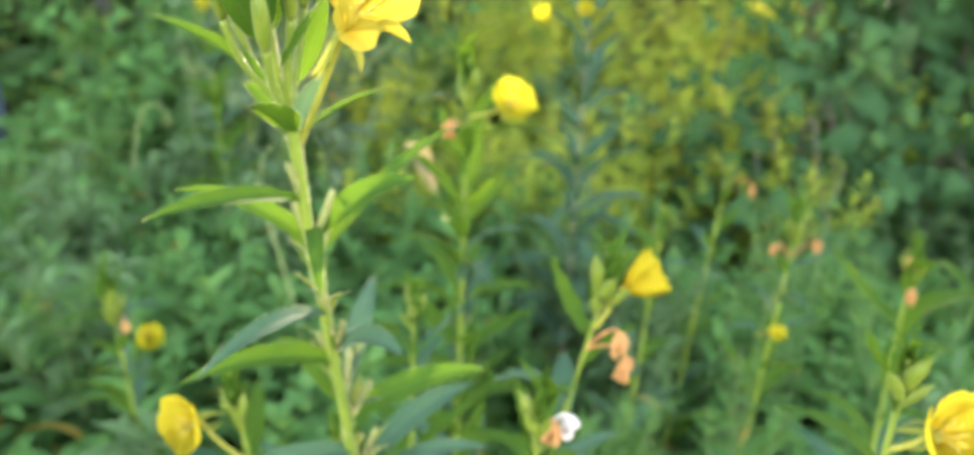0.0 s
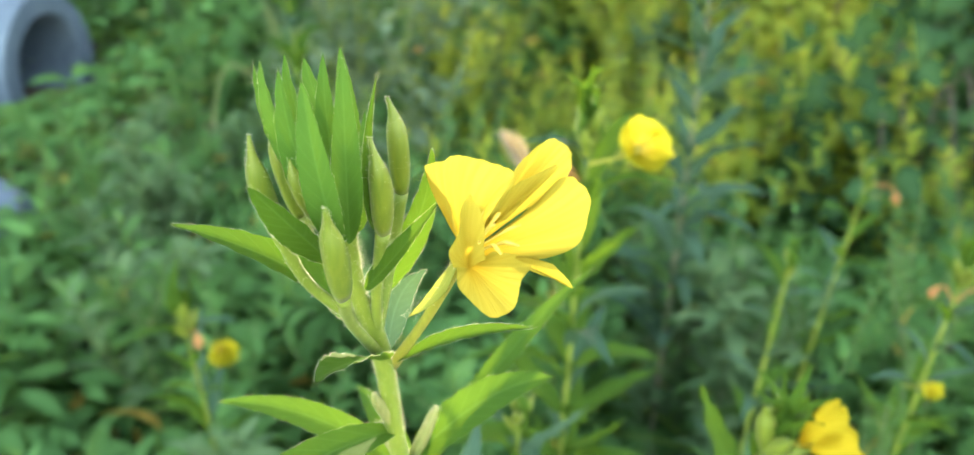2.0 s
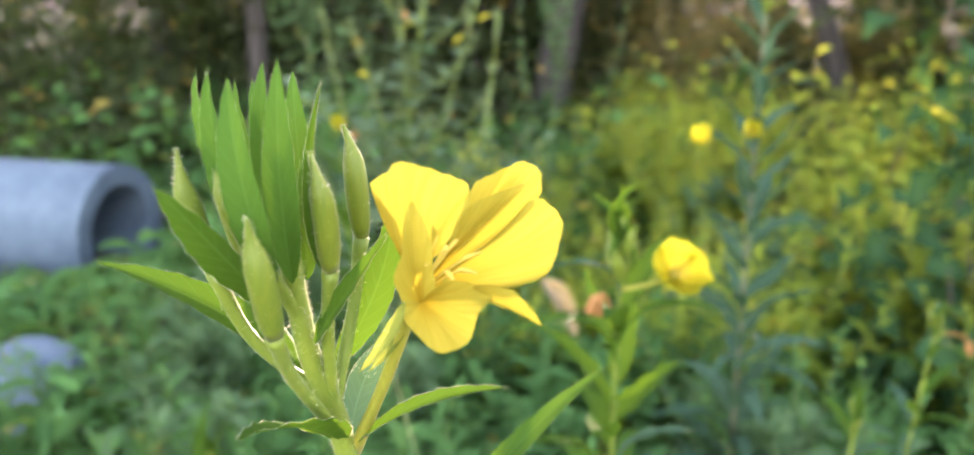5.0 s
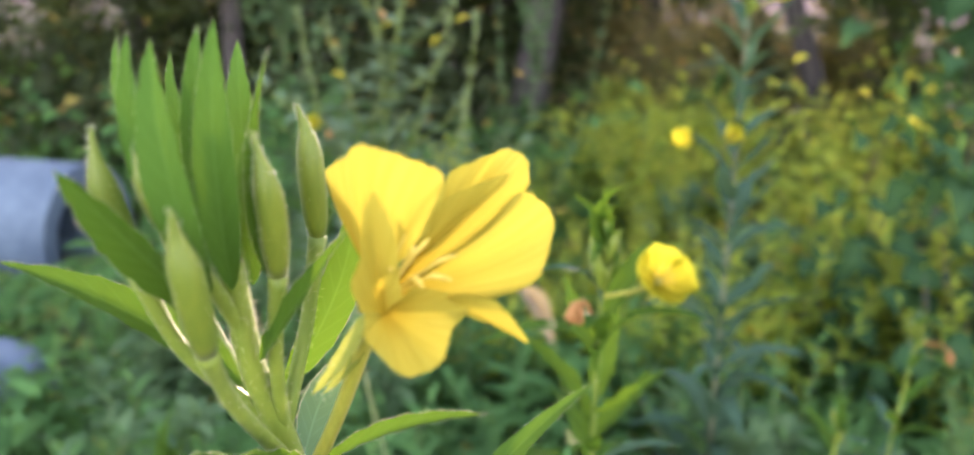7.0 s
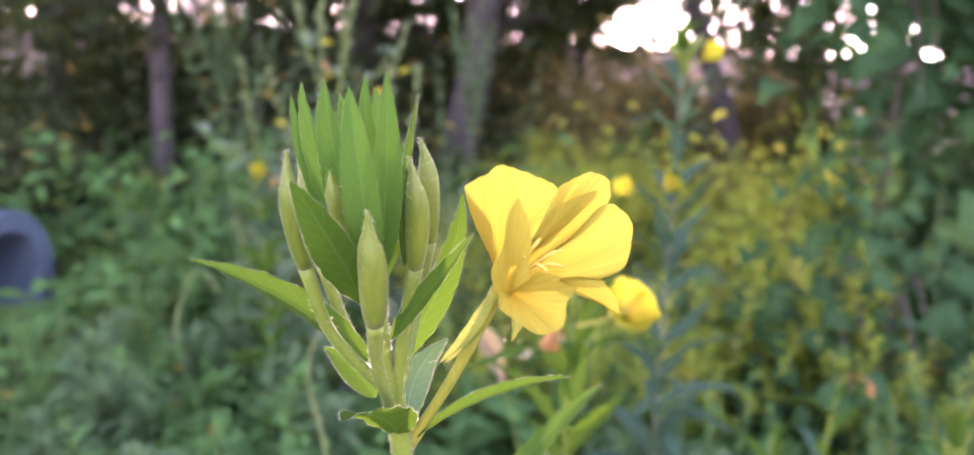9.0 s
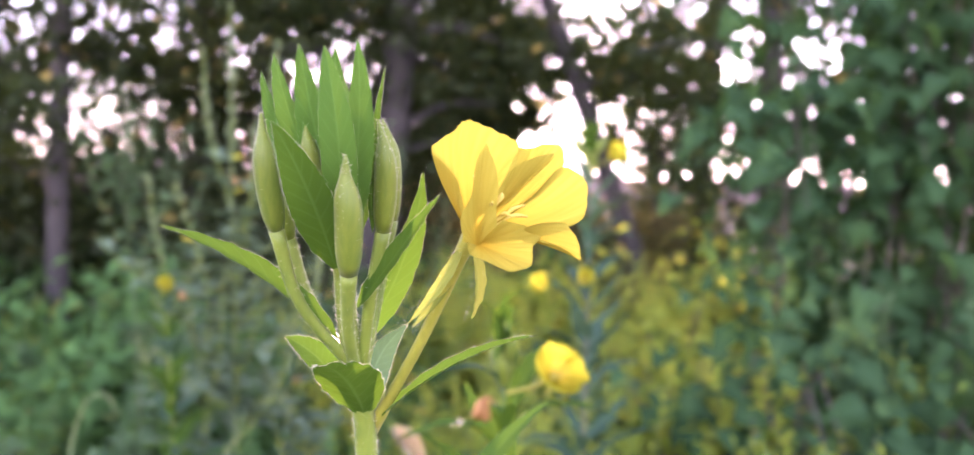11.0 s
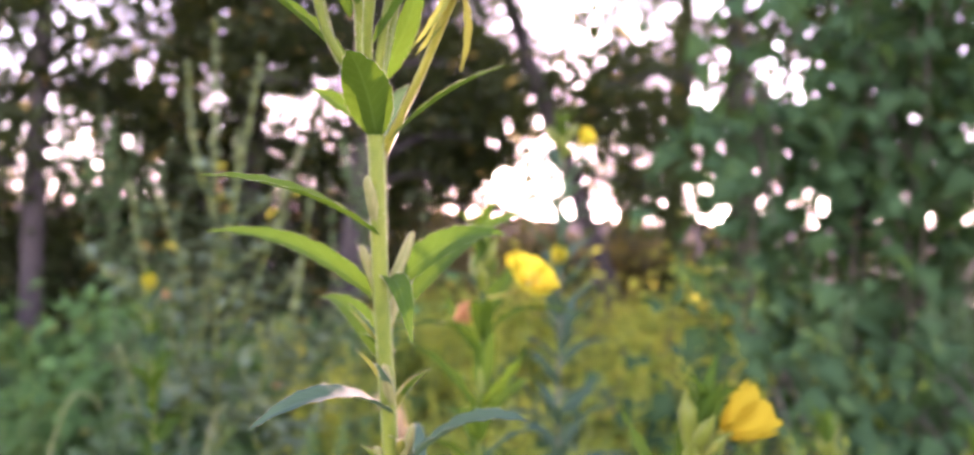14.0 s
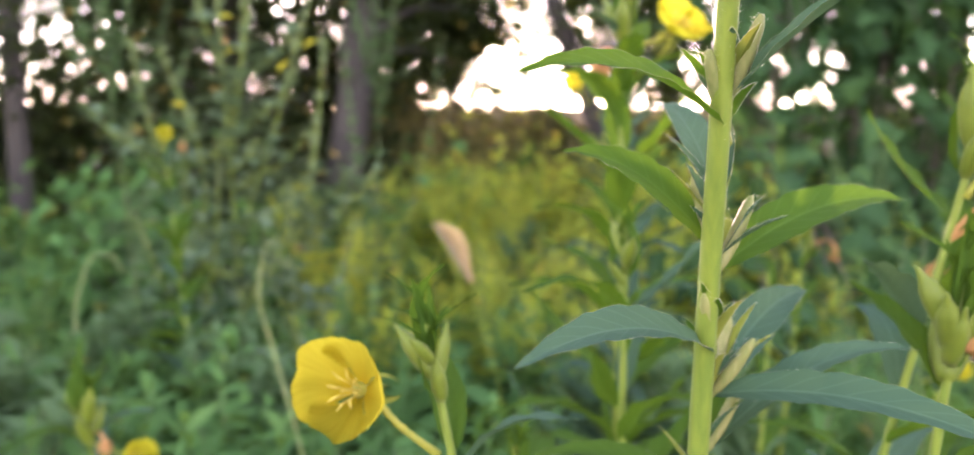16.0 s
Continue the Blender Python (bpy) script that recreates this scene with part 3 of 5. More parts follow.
hero_leaf((-0.0070, -0.0140, 1.2058), (-0.0085, -0.0260, 1.2386), (-0.0108, -0.0190, 1.2636), 0.0039, (0.02, -1, 0.05), fold=0.3, bow=0.1)
hero_leaf((-0.0048, -0.0220, 1.2061), (-0.0023, -0.0340, 1.2382), (-0.0039, -0.0270, 1.2650), 0.0043, (0.27, -1, 0.05), fold=0.3, bow=0.1)
hero_leaf((-0.0055, -0.0080, 1.2024), (-0.0007, -0.0200, 1.2276), (-0.0009, -0.0130, 1.2453), 0.0035, (0.42, -1, 0.05), fold=0.3, bow=0.1)
hero_leaf((-0.0106, 0.0040, 1.2031), (-0.0142, -0.0080, 1.2361), (-0.0213, -0.0010, 1.2573), 0.0049, (-0.12, -1, 0.05), fold=0.3, bow=0.1)
hero_leaf((-0.0099, 0.0080, 1.2022), (-0.0080, -0.0040, 1.2359), (-0.0110, 0.0030, 1.2596), 0.0043, (0.18, -1, 0.05), fold=0.3, bow=0.1)
hero_leaf((-0.0122, 0.0100, 1.2016), (-0.0217, -0.0020, 1.2312), (-0.0287, 0.0050, 1.2568), 0.0045, (-0.42, -1, 0.05), fold=0.3, bow=0.1)
hero_leaf((0.0018, -0.0180, 1.2091), (0.0013, -0.0240, 1.2336), (0.0042, -0.0190, 1.2589), 0.0017, (0.3, -1, 0), fold=0.6)
# closed buds on their stalks
hero_bud([(-0.0037, -0.0400, 1.1983), (-0.0038, -0.0450, 1.2137), (-0.0047, -0.0470, 1.2231), (-0.0049, -0.0490, 1.2307)], 0.0050, [(-0.0028, -0.0040, 1.1562), (-0.0040, -0.0260, 1.1795), (-0.0037, -0.0400, 1.1983)])
hero_bud([(-0.0258, -0.0240, 1.2092), (-0.0281, -0.0280, 1.2241), (-0.0293, -0.0300, 1.2338), (-0.0300, -0.0300, 1.2425)], 0.0048, [(-0.0073, -0.0060, 1.1717), (-0.0192, -0.0160, 1.1866), (-0.0258, -0.0240, 1.2092)])
hero_bud([(-0.0248, -0.0040, 1.2053), (-0.0283, -0.0060, 1.2220), (-0.0303, -0.0060, 1.2313), (-0.0322, -0.0060, 1.2394)], 0.0044, [(-0.0081, 0.0000, 1.1715), (-0.0171, -0.0020, 1.1841), (-0.0248, -0.0040, 1.2053)])
hero_bud([(0.0049, -0.0200, 1.2094), (0.0054, -0.0240, 1.2251), (0.0046, -0.0260, 1.2341), (0.0027, -0.0260, 1.2422)], 0.0045, [(-0.0043, -0.0040, 1.1670), (0.0016, -0.0140, 1.1890), (0.0049, -0.0200, 1.2094)])
hero_bud([(0.0069, 0.0040, 1.2121), (0.0064, 0.0020, 1.2282), (0.0053, 0.0020, 1.2378), (0.0032, 0.0020, 1.2449)], 0.0045, [(-0.0043, 0.0020, 1.1688), (0.0037, 0.0040, 1.1895), (0.0069, 0.0040, 1.2121)])
hero_bud([(-0.0126, -0.0320, 1.2196), (-0.0150, -0.0360, 1.2296), (-0.0162, -0.0370, 1.2354), (-0.0170, -0.0370, 1.2406)], 0.0034, [(-0.0082, -0.0120, 1.1975), (-0.0103, -0.0240, 1.2099), (-0.0126, -0.0320, 1.2196)])
# lower leaves
hero_low(1.108, (-0.0545, -0.0747, 1.127), 0.0105, arch=0.006)
hero_low(1.078, (-0.070, 0.019, 1.109), 0.0095)
hero_low(1.084, (0.065, 0.047, 1.111), 0.0125)
hero_low(1.048, (-0.026, 0.075, 1.078), 0.010)
hero_low(1.028, (-0.037, -0.072, 1.046), 0.010)
hero_low(1.070, (0.085, 0.120, 1.125), 0.0075)
hero_low(0.998, (0.060, -0.040, 1.042), 0.013)
hero_low(0.988, (-0.067, -0.010, 1.003), 0.012)
hero_low(0.943, (-0.031, 0.087, 0.980), 0.0135)
hero_low(0.937, (0.115, 0.087, 0.959), 0.0145)
hero_low(0.903, (-0.071, -0.029, 0.929), 0.0135)
hero_low(0.887, (0.108, 0.149, 0.910), 0.0145)
hero_low(1.090, (0.0165, -0.030, 1.068), 0.0075, capsule=False)
hero_low(0.885, (0.110, 0.000, 0.880), 0.0135)
hero_low(0.960, (0.030, 0.150, 1.000), 0.012)
for k in range(22):
    z = 0.86 - 0.028 * k
    a = 2.4 * k
    ln = 0.09 + 0.0016 * k
    hero_low(z, (0.03 + ln * math.cos(a), 0.28 * (1.15 - z) + ln * math.sin(a), z + lw.uniform(-0.01, 0.04)), 0.0135, (0, -0.2, 1), 0.014, k % 2 == 0)
THROAT = (0.0305, -0.0290, 1.2085)
PETAL_LEFT = [
    ([(0.029, -0.0325, 1.215), (0.027, -0.032, 1.2245), (0.022, -0.029, 1.2305), (0.018, -0.0275, 1.2355), (0.023, -0.033, 1.24), (0.0285, -0.037, 1.242), (0.0365, -0.034, 1.24), (0.0435, -0.0315, 1.2365), (0.042, -0.027, 1.23), (0.037, -0.025, 1.218)],
     THROAT, 0.55),
]
PETAL_BACK = [
    ([(0.036, -0.025, 1.215), (0.0425, -0.0265, 1.23), (0.0445, -0.025, 1.236), (0.05, -0.012, 1.237), (0.055, -0.01, 1.2385), (0.0595, -0.015, 1.237), (0.06, -0.015, 1.2305), (0.052, -0.017, 1.222)],
     THROAT, 0.6),
    ([(0.0385, -0.028, 1.221), (0.043, -0.0275, 1.23), (0.0515, -0.0235, 1.234), (0.056, -0.021, 1.2345), (0.0505, -0.024, 1.2285), (0.0415, -0.029, 1.22)],
     (0.037, -0.028, 1.217), 0.3),
]
PETAL_RIGHT = [
    ([(0.04, -0.029, 1.209), (0.045, -0.032, 1.21), (0.054, -0.0345, 1.2115), (0.062, -0.032, 1.216), (0.066, -0.0245, 1.224), (0.0625, -0.02, 1.2305), (0.056, -0.018, 1.229), (0.048, -0.021, 1.221)],
     THROAT, 0.55),
]
PETAL_FRONT = [
    ([(0.0290, -0.0365, 1.2080), (0.0298, -0.0415, 1.2045), (0.0345, -0.0475, 1.2030), (0.0400, -0.0505, 1.2020), (0.0455, -0.0480, 1.2025), (0.0475, -0.0420, 1.2060), (0.0500, -0.0370, 1.2095),
      (0.0470, -0.0355, 1.2130), (0.0385, -0.0375, 1.2150)],
     (0.0320, -0.0335, 1.2075), 0.10),
    ([(0.0365, -0.0395, 1.2130), (0.0358, -0.0430, 1.2240), (0.0342, -0.0450, 1.2345), (0.0312, -0.0445, 1.2335), (0.0285, -0.0430, 1.2240), (0.0275, -0.0395, 1.2140), (0.0280, -0.0365, 1.2080)],
     (0.0322, -0.0340, 1.2065), 0.15),
    ([(0.05, -0.037, 1.2085), (0.0565, -0.0385, 1.207), (0.0615, -0.0365, 1.2045), (0.059, -0.0425, 1.211), (0.0545, -0.0425, 1.215), (0.0485, -0.0355, 1.212)],
     (0.042, -0.033, 1.2095), -0.5),
]
flower(hero, HERO, THROAT, (0.48, -0.30, 0.80), 1.0, 12, tube_from=(0.0025, 0.005, 1.142), sepals=0, petals=[PETAL_LEFT, PETAL_BACK, PETAL_RIGHT, PETAL_FRONT])
for a, b, c, half, up in (((0.0280, -0.0290, 1.2060), (0.0225, -0.0290, 1.1950), (0.0128, -0.0235, 1.1822), 0.0023, (-0.5, -0.8, 0.2)),
                          ((0.0285, -0.0250, 1.2050), (0.0232, -0.0225, 1.1925), (0.0142, -0.0190, 1.1805), 0.0020, (-0.2, -0.9, 0.2)),
                          ((0.0315, -0.0262, 1.2050), (0.0350, -0.0105, 1.1930), (0.0346, 0.0060, 1.1800), 0.0026, (0.3, -0.9, 0.1))):
    v, f, uv = blade(a, b, c, half, up, 14, 4, 0.5, belly=0.75, wave=0.12)
    part("sepal", mesh_of("sepal", v - H0, f, M_SEPAL, uv), hero, label="folded-back pale green sepal")
    line = spline([a, b, c], 10) - H0
    for q in range(120):
        fuzz(line[lw.randrange(len(line))], half * 0.9, 0.0009)
for q in range(4200):
    i = lw.randrange(24, len(stem_line))
    fuzz(stem_line[i] - H0 + (stem_line[i - 1] - stem_line[i]) * lw.random(), 0.0034 if i < 41 else 0.0029, 0.0014)
hair = (np.array([(0, -0.030, 0), (0, 0.030, 0), (1.0, 0, 0.15)]), [(0, 1, 2)], np.zeros((3, 2)))
hp, hw, hs = (np.array(x) for x in zip(*HAIR))
tagged(part("hairs", many("hairs", hair, poses(hp, hw, np.tile((0.0, -1.0, 0.2), (len(hp), 1)), hs), M_HAIR), hero, label="fine pale hairs"), kind="stuff")


# ---- the other evening primroses ----
def primrose(base, top, label, leaves=26, leaf=0.10, lean=(0, 0, 0), flowers=(), buds=4, dry=(), pale=(), dark=False, seed=1, radius=0.004, from_z=0.12, tip_size=0.055):
    """A stem with spiralling leaves, a tuft of bracts and buds, open flowers and withered ones at their places."""
    r = random.Random(seed)
    base, top = Vector(base), Vector(top)
    plant = thing("evening_primrose", base, label, "plant", "evening primroses")
    midp = base.lerp(top, 0.5) + Vector(lean)
    line = spline([base, midp, top], 12)
    v, f, uv = tube(line - np.array(base), [radius * 1.2, radius, radius * 0.8, radius * 0.5], 8)
    part("stem", mesh_of("stem", v, f, M_STEM_RED if dark else M_STEM, uv), plant)
    a = r.uniform(0, 6.28)
    n = len(line) - 1
    for k in range(leaves):
        h = from_z + (0.93 - from_z) * (k + r.uniform(-0.3, 0.3)) / max(1, leaves - 1)
        h = min(max(h, 0.02), 0.96)
        i = min(int(h * n), n - 1)
        p = Vector(line[i]).lerp(Vector(line[i + 1]), h * n - i)
        a += 2.4 + r.uniform(-0.3, 0.3)
        rise = r.uniform(0.1, 0.6) + 0.5 * h
        size = leaf * r.uniform(0.9, 1.45) * (1.45 - 0.75 * h)
        way = Vector((math.cos(a), math.sin(a), rise))
        part("leaf", (LEAF_MESHES_BLUE if dark or r.random() < 0.3 else LEAF_MESHES)[r.randrange(4)], plant, Matrix.Translation(-base) @ frame_of(p, way, (0, 0, 1), size, r.uniform(0.8, 1.15)))
    if buds:
        axis = (Vector(line[-1]) - Vector(line[-4])).normalized()
        for k in range(buds + 12):
            a += 2.4
            spread = r.uniform(0.02, 0.45) if k >= buds else r.uniform(0.3, 0.9)
            way = axis + Vector((math.cos(a), math.sin(a), 0)) * spread
            p = top - axis * (tip_size * r.uniform(0.35, 0.8))
            if k >= buds:
                part("bract", LEAF_MESHES[r.randrange(4)], plant, Matrix.Translation(-base) @ frame_of(p, way, (-math.cos(a), -math.sin(a), 0.2), tip_size * r.uniform(0.7, 1.05), 0.62))
            else:
                part("bud", UNIT_BUD, plant, Matrix.Translation(-base) @ frame_of(p, way, (0, 0.3, 1), tip_size * r.uniform(0.4, 0.62)))
    for place, axis, size, shut in flowers:
        flower(plant, base, place, axis, size, r.uniform(0, 90), shut, tube_from=tuple(top - (top - base).normalized() * 0.062 if (Vector(place) - top).length < 0.12 else Vector(place) - Vector(axis).normalized() * 0.035 - Vector((0, 0, 0.01))))
    for places, mat, lab in ((dry, M_DRY, "withered orange-brown flower"), (pale, M_PALE, "limp whitish withered flower")):
        for place in places:
            vv, ff, uu = [], [], []
            for q in range(4):
                b = q * 1.57 + r.uniform(-0.6, 0.6)
                x = np.array((math.cos(b), math.sin(b), 0))
                drop = r.uniform(0.009, 0.021)
                curl = spline([(0, 0, 0.002), tuple(x * 0.0035 + np.array((0, 0, -drop * 0.35))), tuple(x * r.uniform(0.003, 0.006) + np.array((0, 0, -drop * 0.75))), tuple(x * r.uniform(-0.001, 0.004) + np.array((0, 0, -drop)))], 5)
                random.seed(int(r.random() * 1e6))
                bl = tube(curl, [0.0012, 0.0024, 0.0032, 0.0022, 0.0036, 0.0026, 0.0010], 9, 0.35, 3, 0.35)
                ff += [tuple(w + len(vv) for w in fc) for fc in bl[1]]
                vv += list(bl[0])
                uu += list(bl[2])
            far = np.linalg.norm(line - np.array(place) - np.array((0, 0, -0.012)), axis=1)
            root = line[int(np.argmin(far))] - np.array(place)
            st = tube(spline([(0, 0, 0.001), tuple(root * 0.3 + np.array((0.001, -0.002, 0.010))), tuple(root * 0.7 + np.array((0, 0, 0.006))), tuple(root)], 6), [0.0019, 0.0013, 0.0013, 0.0016], 6)
            ff += [tuple(w + len(vv) for w in fc) for fc in st[1]]
            vv += list(st[0])
            uu += list(st[2])
            part("withered_flower", mesh_of("withered_flower", vv, ff, mat, uu), plant, Matrix.Translation(Vector(place) - base), lab)
    return plant


primrose((0.11, 0.46, 0), (0.1014, 0.43, 1.115), "evening primrose with a yellow flower, bud tuft and narrow leaves", 58, 0.095,
         flowers=[((0.144, 0.436, 1.066), (0.28, -0.62, 0.62), 1.0, False)], dry=[(0.083, 0.425, 1.048)], seed=3, tip_size=0.075, from_z=0.3)
primrose((0.08, 0.24, 0), (0.211, 0.16, 1.014), "leaning evening primrose with half-open flower and orange withered ones", 18, 0.09, (-0.01, 0.02, 0.0),
         flowers=[((0.2190, 0.157, 0.990), (0.76, -0.12, 0.60), 0.90, True)], dry=[(0.2202, 0.15, 0.955), (0.2266, 0.148, 0.934)], seed=5, tip_size=0.068, from_z=0.4, radius=0.0035, buds=6)
primrose((0.13, 0.20, 0), (0.158, 0.105, 0.925), "low evening primrose with pale buds and a limp white flower", 12, 0.08, flowers=[], pale=[(0.181, 0.118, 0.899)], dry=[(0.166, 0.10, 0.905)], seed=6, tip_size=0.065, from_z=0.5, buds=6)
primrose((0.0, 0.12, 0), (-0.080, 0.142, 0.902), "evening primrose bent outward with a full yellow flower", 14, 0.08, (0.03, -0.01, 0.05),
         flowers=[((-0.108, 0.142, 0.872), (-0.6, -0.7, 0.25), 0.95, False)], seed=8, tip_size=0.05, from_z=0.5, radius=0.0035)
primrose((-0.37, 0.76, 0), (-0.4095, 0.716, 0.709), "feathery young evening primrose with one yellow flower and a withered one", 34, 0.085,
         flowers=[((-0.3665, 0.728, 0.626), (0.5, -0.7, 0.2), 0.9, True)], dry=[(-0.389, 0.716, 0.648)], seed=9, tip_size=0.085, from_z=0.2)
primrose((-0.49, 1.87, 0), (-0.565, 1.863, 0.985), "evening primrose with one small yellow flower beside the tall weeds", 34, 0.12,
         flowers=[((-0.557, 1.855, 0.962), (0.1, -0.6, 0.6), 0.9, True)], dry=[(-0.52, 1.86, 0.955)], seed=14, tip_size=0.06, from_z=0.25)
primrose((0.37, 1.24, 0), (0.342, 1.2, 1.33), "tall dark-stemmed evening primrose with narrow silvery leaves", 58, 0.11, dark=True,
         flowers=[((0.372, 1.19, 1.292), (0.5, -0.4, 0.5), 0.8, True), ((0.27, 1.2, 1.06), (-0.5, -0.6, 0.4), 0.8, True), ((0.33, 1.18, 1.075), (0.1, -0.8, 0.4), 0.75, True)], seed=15, tip_size=0.09, from_z=0.25)
primrose((0.34, -0.02, 0), (0.352, -0.01, 1.03), "evening primrose with a large yellow flower close by", 10, 0.07,
         flowers=[((0.372, -0.02, 0.985), (0.3, -0.7, 0.5), 1.05, False)], seed=17, tip_size=0.05, from_z=0.6)
primrose((0.69, 0.50, 0), (0.645, 0.479, 0.905), "evening primrose with an orange withered flower on top", 16, 0.12, dry=[(0.641, 0.475, 0.893), (0.648, 0.47, 0.85)], buds=4, seed=19, tip_size=0.06, from_z=0.3)
primrose((0.55, 0.68, 0), (0.571, 0.640, 0.890), "evening primrose gone over with two withered orange flowers", 26, 0.085, dry=[(0.5495, 0.655, 0.828), (0.605, 0.640, 0.842)],
         flowers=[((0.546, 0.610, 0.717), (0.2, -0.8, 0.3), 0.55, True)], seed=21, tip_size=0.075, from_z=0.3)
primrose((0.55, 1.05, 0), (0.60, 1.02, 0.84), "slender evening primrose with small green tips", 24, 0.08, dry=[(0.64, 1.0, 0.80)], seed=23, tip_size=0.06, from_z=0.2)
primrose((0.40, 0.80, 0), (0.42, 0.78, 0.80), "slender young evening primrose with a tuft of green buds", 20, 0.08, seed=24, tip_size=0.05, from_z=0.2)
primrose((0.06, 0.30, 0), (0.055, 0.27, 0.93), "short side shoot with fresh green tips", 16, 0.09, seed=26, tip_size=0.05, from_z=0.5)
primrose((-0.02, 0.28, 0), (-0.015, 0.25, 0.80), "short shoot with fresh green leaves", 14, 0.11, seed=27, tip_size=0.04, from_z=0.5)


# ---- foxtail grass ----
def foxtail(base, bottom, top, label, seed=0):
    r = np.random.default_rng(seed)
    g = thing("foxtail_grass", base, label, "grass")
    b0 = np.array(base)
    line = spline([base, tuple((np.array(base) + np.array(bottom)) / 2 + np.array((0.02, 0, 0.1))), bottom], 10) - b0
    v, f, uv = tube(line, [0.0016, 0.0012, 0.0009], 6)
    part("stalk", mesh_of("stalk", v, f, M_STEM, uv), g)
    axis = spline([bottom, tuple((np.array(bottom) + np.array(top)) / 2 + np.array((0.008, 0, 0.006))), top], 20) - b0
    n = 2600
    u = r.uniform(0, 1, n)
    p = axis[(u * (len(axis) - 1)).astype(int)]
    tan = axis[-1] - axis[0]
    tan = tan / np.linalg.norm(tan)
    d = r.standard_normal((n, 3))
    d -= (d @ tan)[:, None] * tan
    d /= np.linalg.norm(d, axis=1, keepdims=True)
    way = d + 0.75 * tan
    bristle = (np.array([(0, -0.05, 0), (0, 0.05, 0), (0.5, 0.03, 0.04), (0.5, -0.03, 0.04), (1, 0.004, 0.12), (1, -0.004, 0.12)]), [(0, 1, 2, 3), (3, 2, 4, 5)], np.zeros((6, 2)))
    seeds = (np.array([(0, 0, -0.25), (0.5, 0.3, 0), (0.5, -0.3, 0), (1, 0, 0.1), (0.5, 0, 0.35)]), [(0, 1, 4), (0, 4, 2), (1, 3, 4), (2, 4, 3)], np.zeros((5, 2)))
    part("bristles", many("bristles", bristle, poses(p, way, np.tile((0, 0, 1.0), (n, 1)), 0.017 * (0.5 + np.sin(np.pi * np.clip(u, 0.05, 0.97)))), M_SPIKE), g)
    part("seed_head", many("seed_head", seeds, poses(p[:700], way[:700], np.tile((0, 0, 1.0), (700, 1)), np.full(700, 0.0075)), M_SPIKE), g, label="bristly straw-coloured seed head")
    for k in range(3):
        a = 2.1 * k
        bl = blade((0, 0, 0.15 + 0.1 * k), (0.1 * math.cos(a), 0.1 * math.sin(a), 0.36 + 0.1 * k), (0.24 * math.cos(a), 0.24 * math.sin(a), 0.30 + 0.1 * k), 0.006, (0, 0, 1), 10, 2, 0.4)
        part("leaf", mesh_of("leaf", bl[0], bl[1], M_LEAF, bl[2]), g)


foxtail((0.15, 1.12, 0), (0.066, 1.08, 0.748), (0.012, 1.08, 0.838), "foxtail grass with a drooping bristly straw-coloured head", 3)

# ---- weeds ----
LANCE = blade((0, 0, 0), (0.5, 0, 0.07), (1, 0, -0.12), 0.165, (0, 0, 1), 5, 2, 0.3, belly=0.75)
OVAL = blade((0, 0, 0), (0.5, 0, 0.07), (1, 0, -0.10), 0.27, (0, 0, 1), 5, 2, 0.25, belly=0.65)
HEART = blade((0, 0, 0), (0.45, 0, 0.06), (1, 0, -0.16), 0.42, (0, 0, 1), 9, 4, 0.22, belly=0.46, wave=0.10, stalk=0.02)
TREELEAF = blade((0, 0, 0), (0.5, 0, 0.09), (1, 0, -0.12), 0.26, (0, 0, 1), 2, 2, 0.3, belly=0.75, stalk=0.1)
BLADE = blade((0, 0, 0), (0.5, 0, 0.12), (1, 0, -0.05), 0.018, (0, 0, 1), 5, 2, 0.4, belly=0.6)


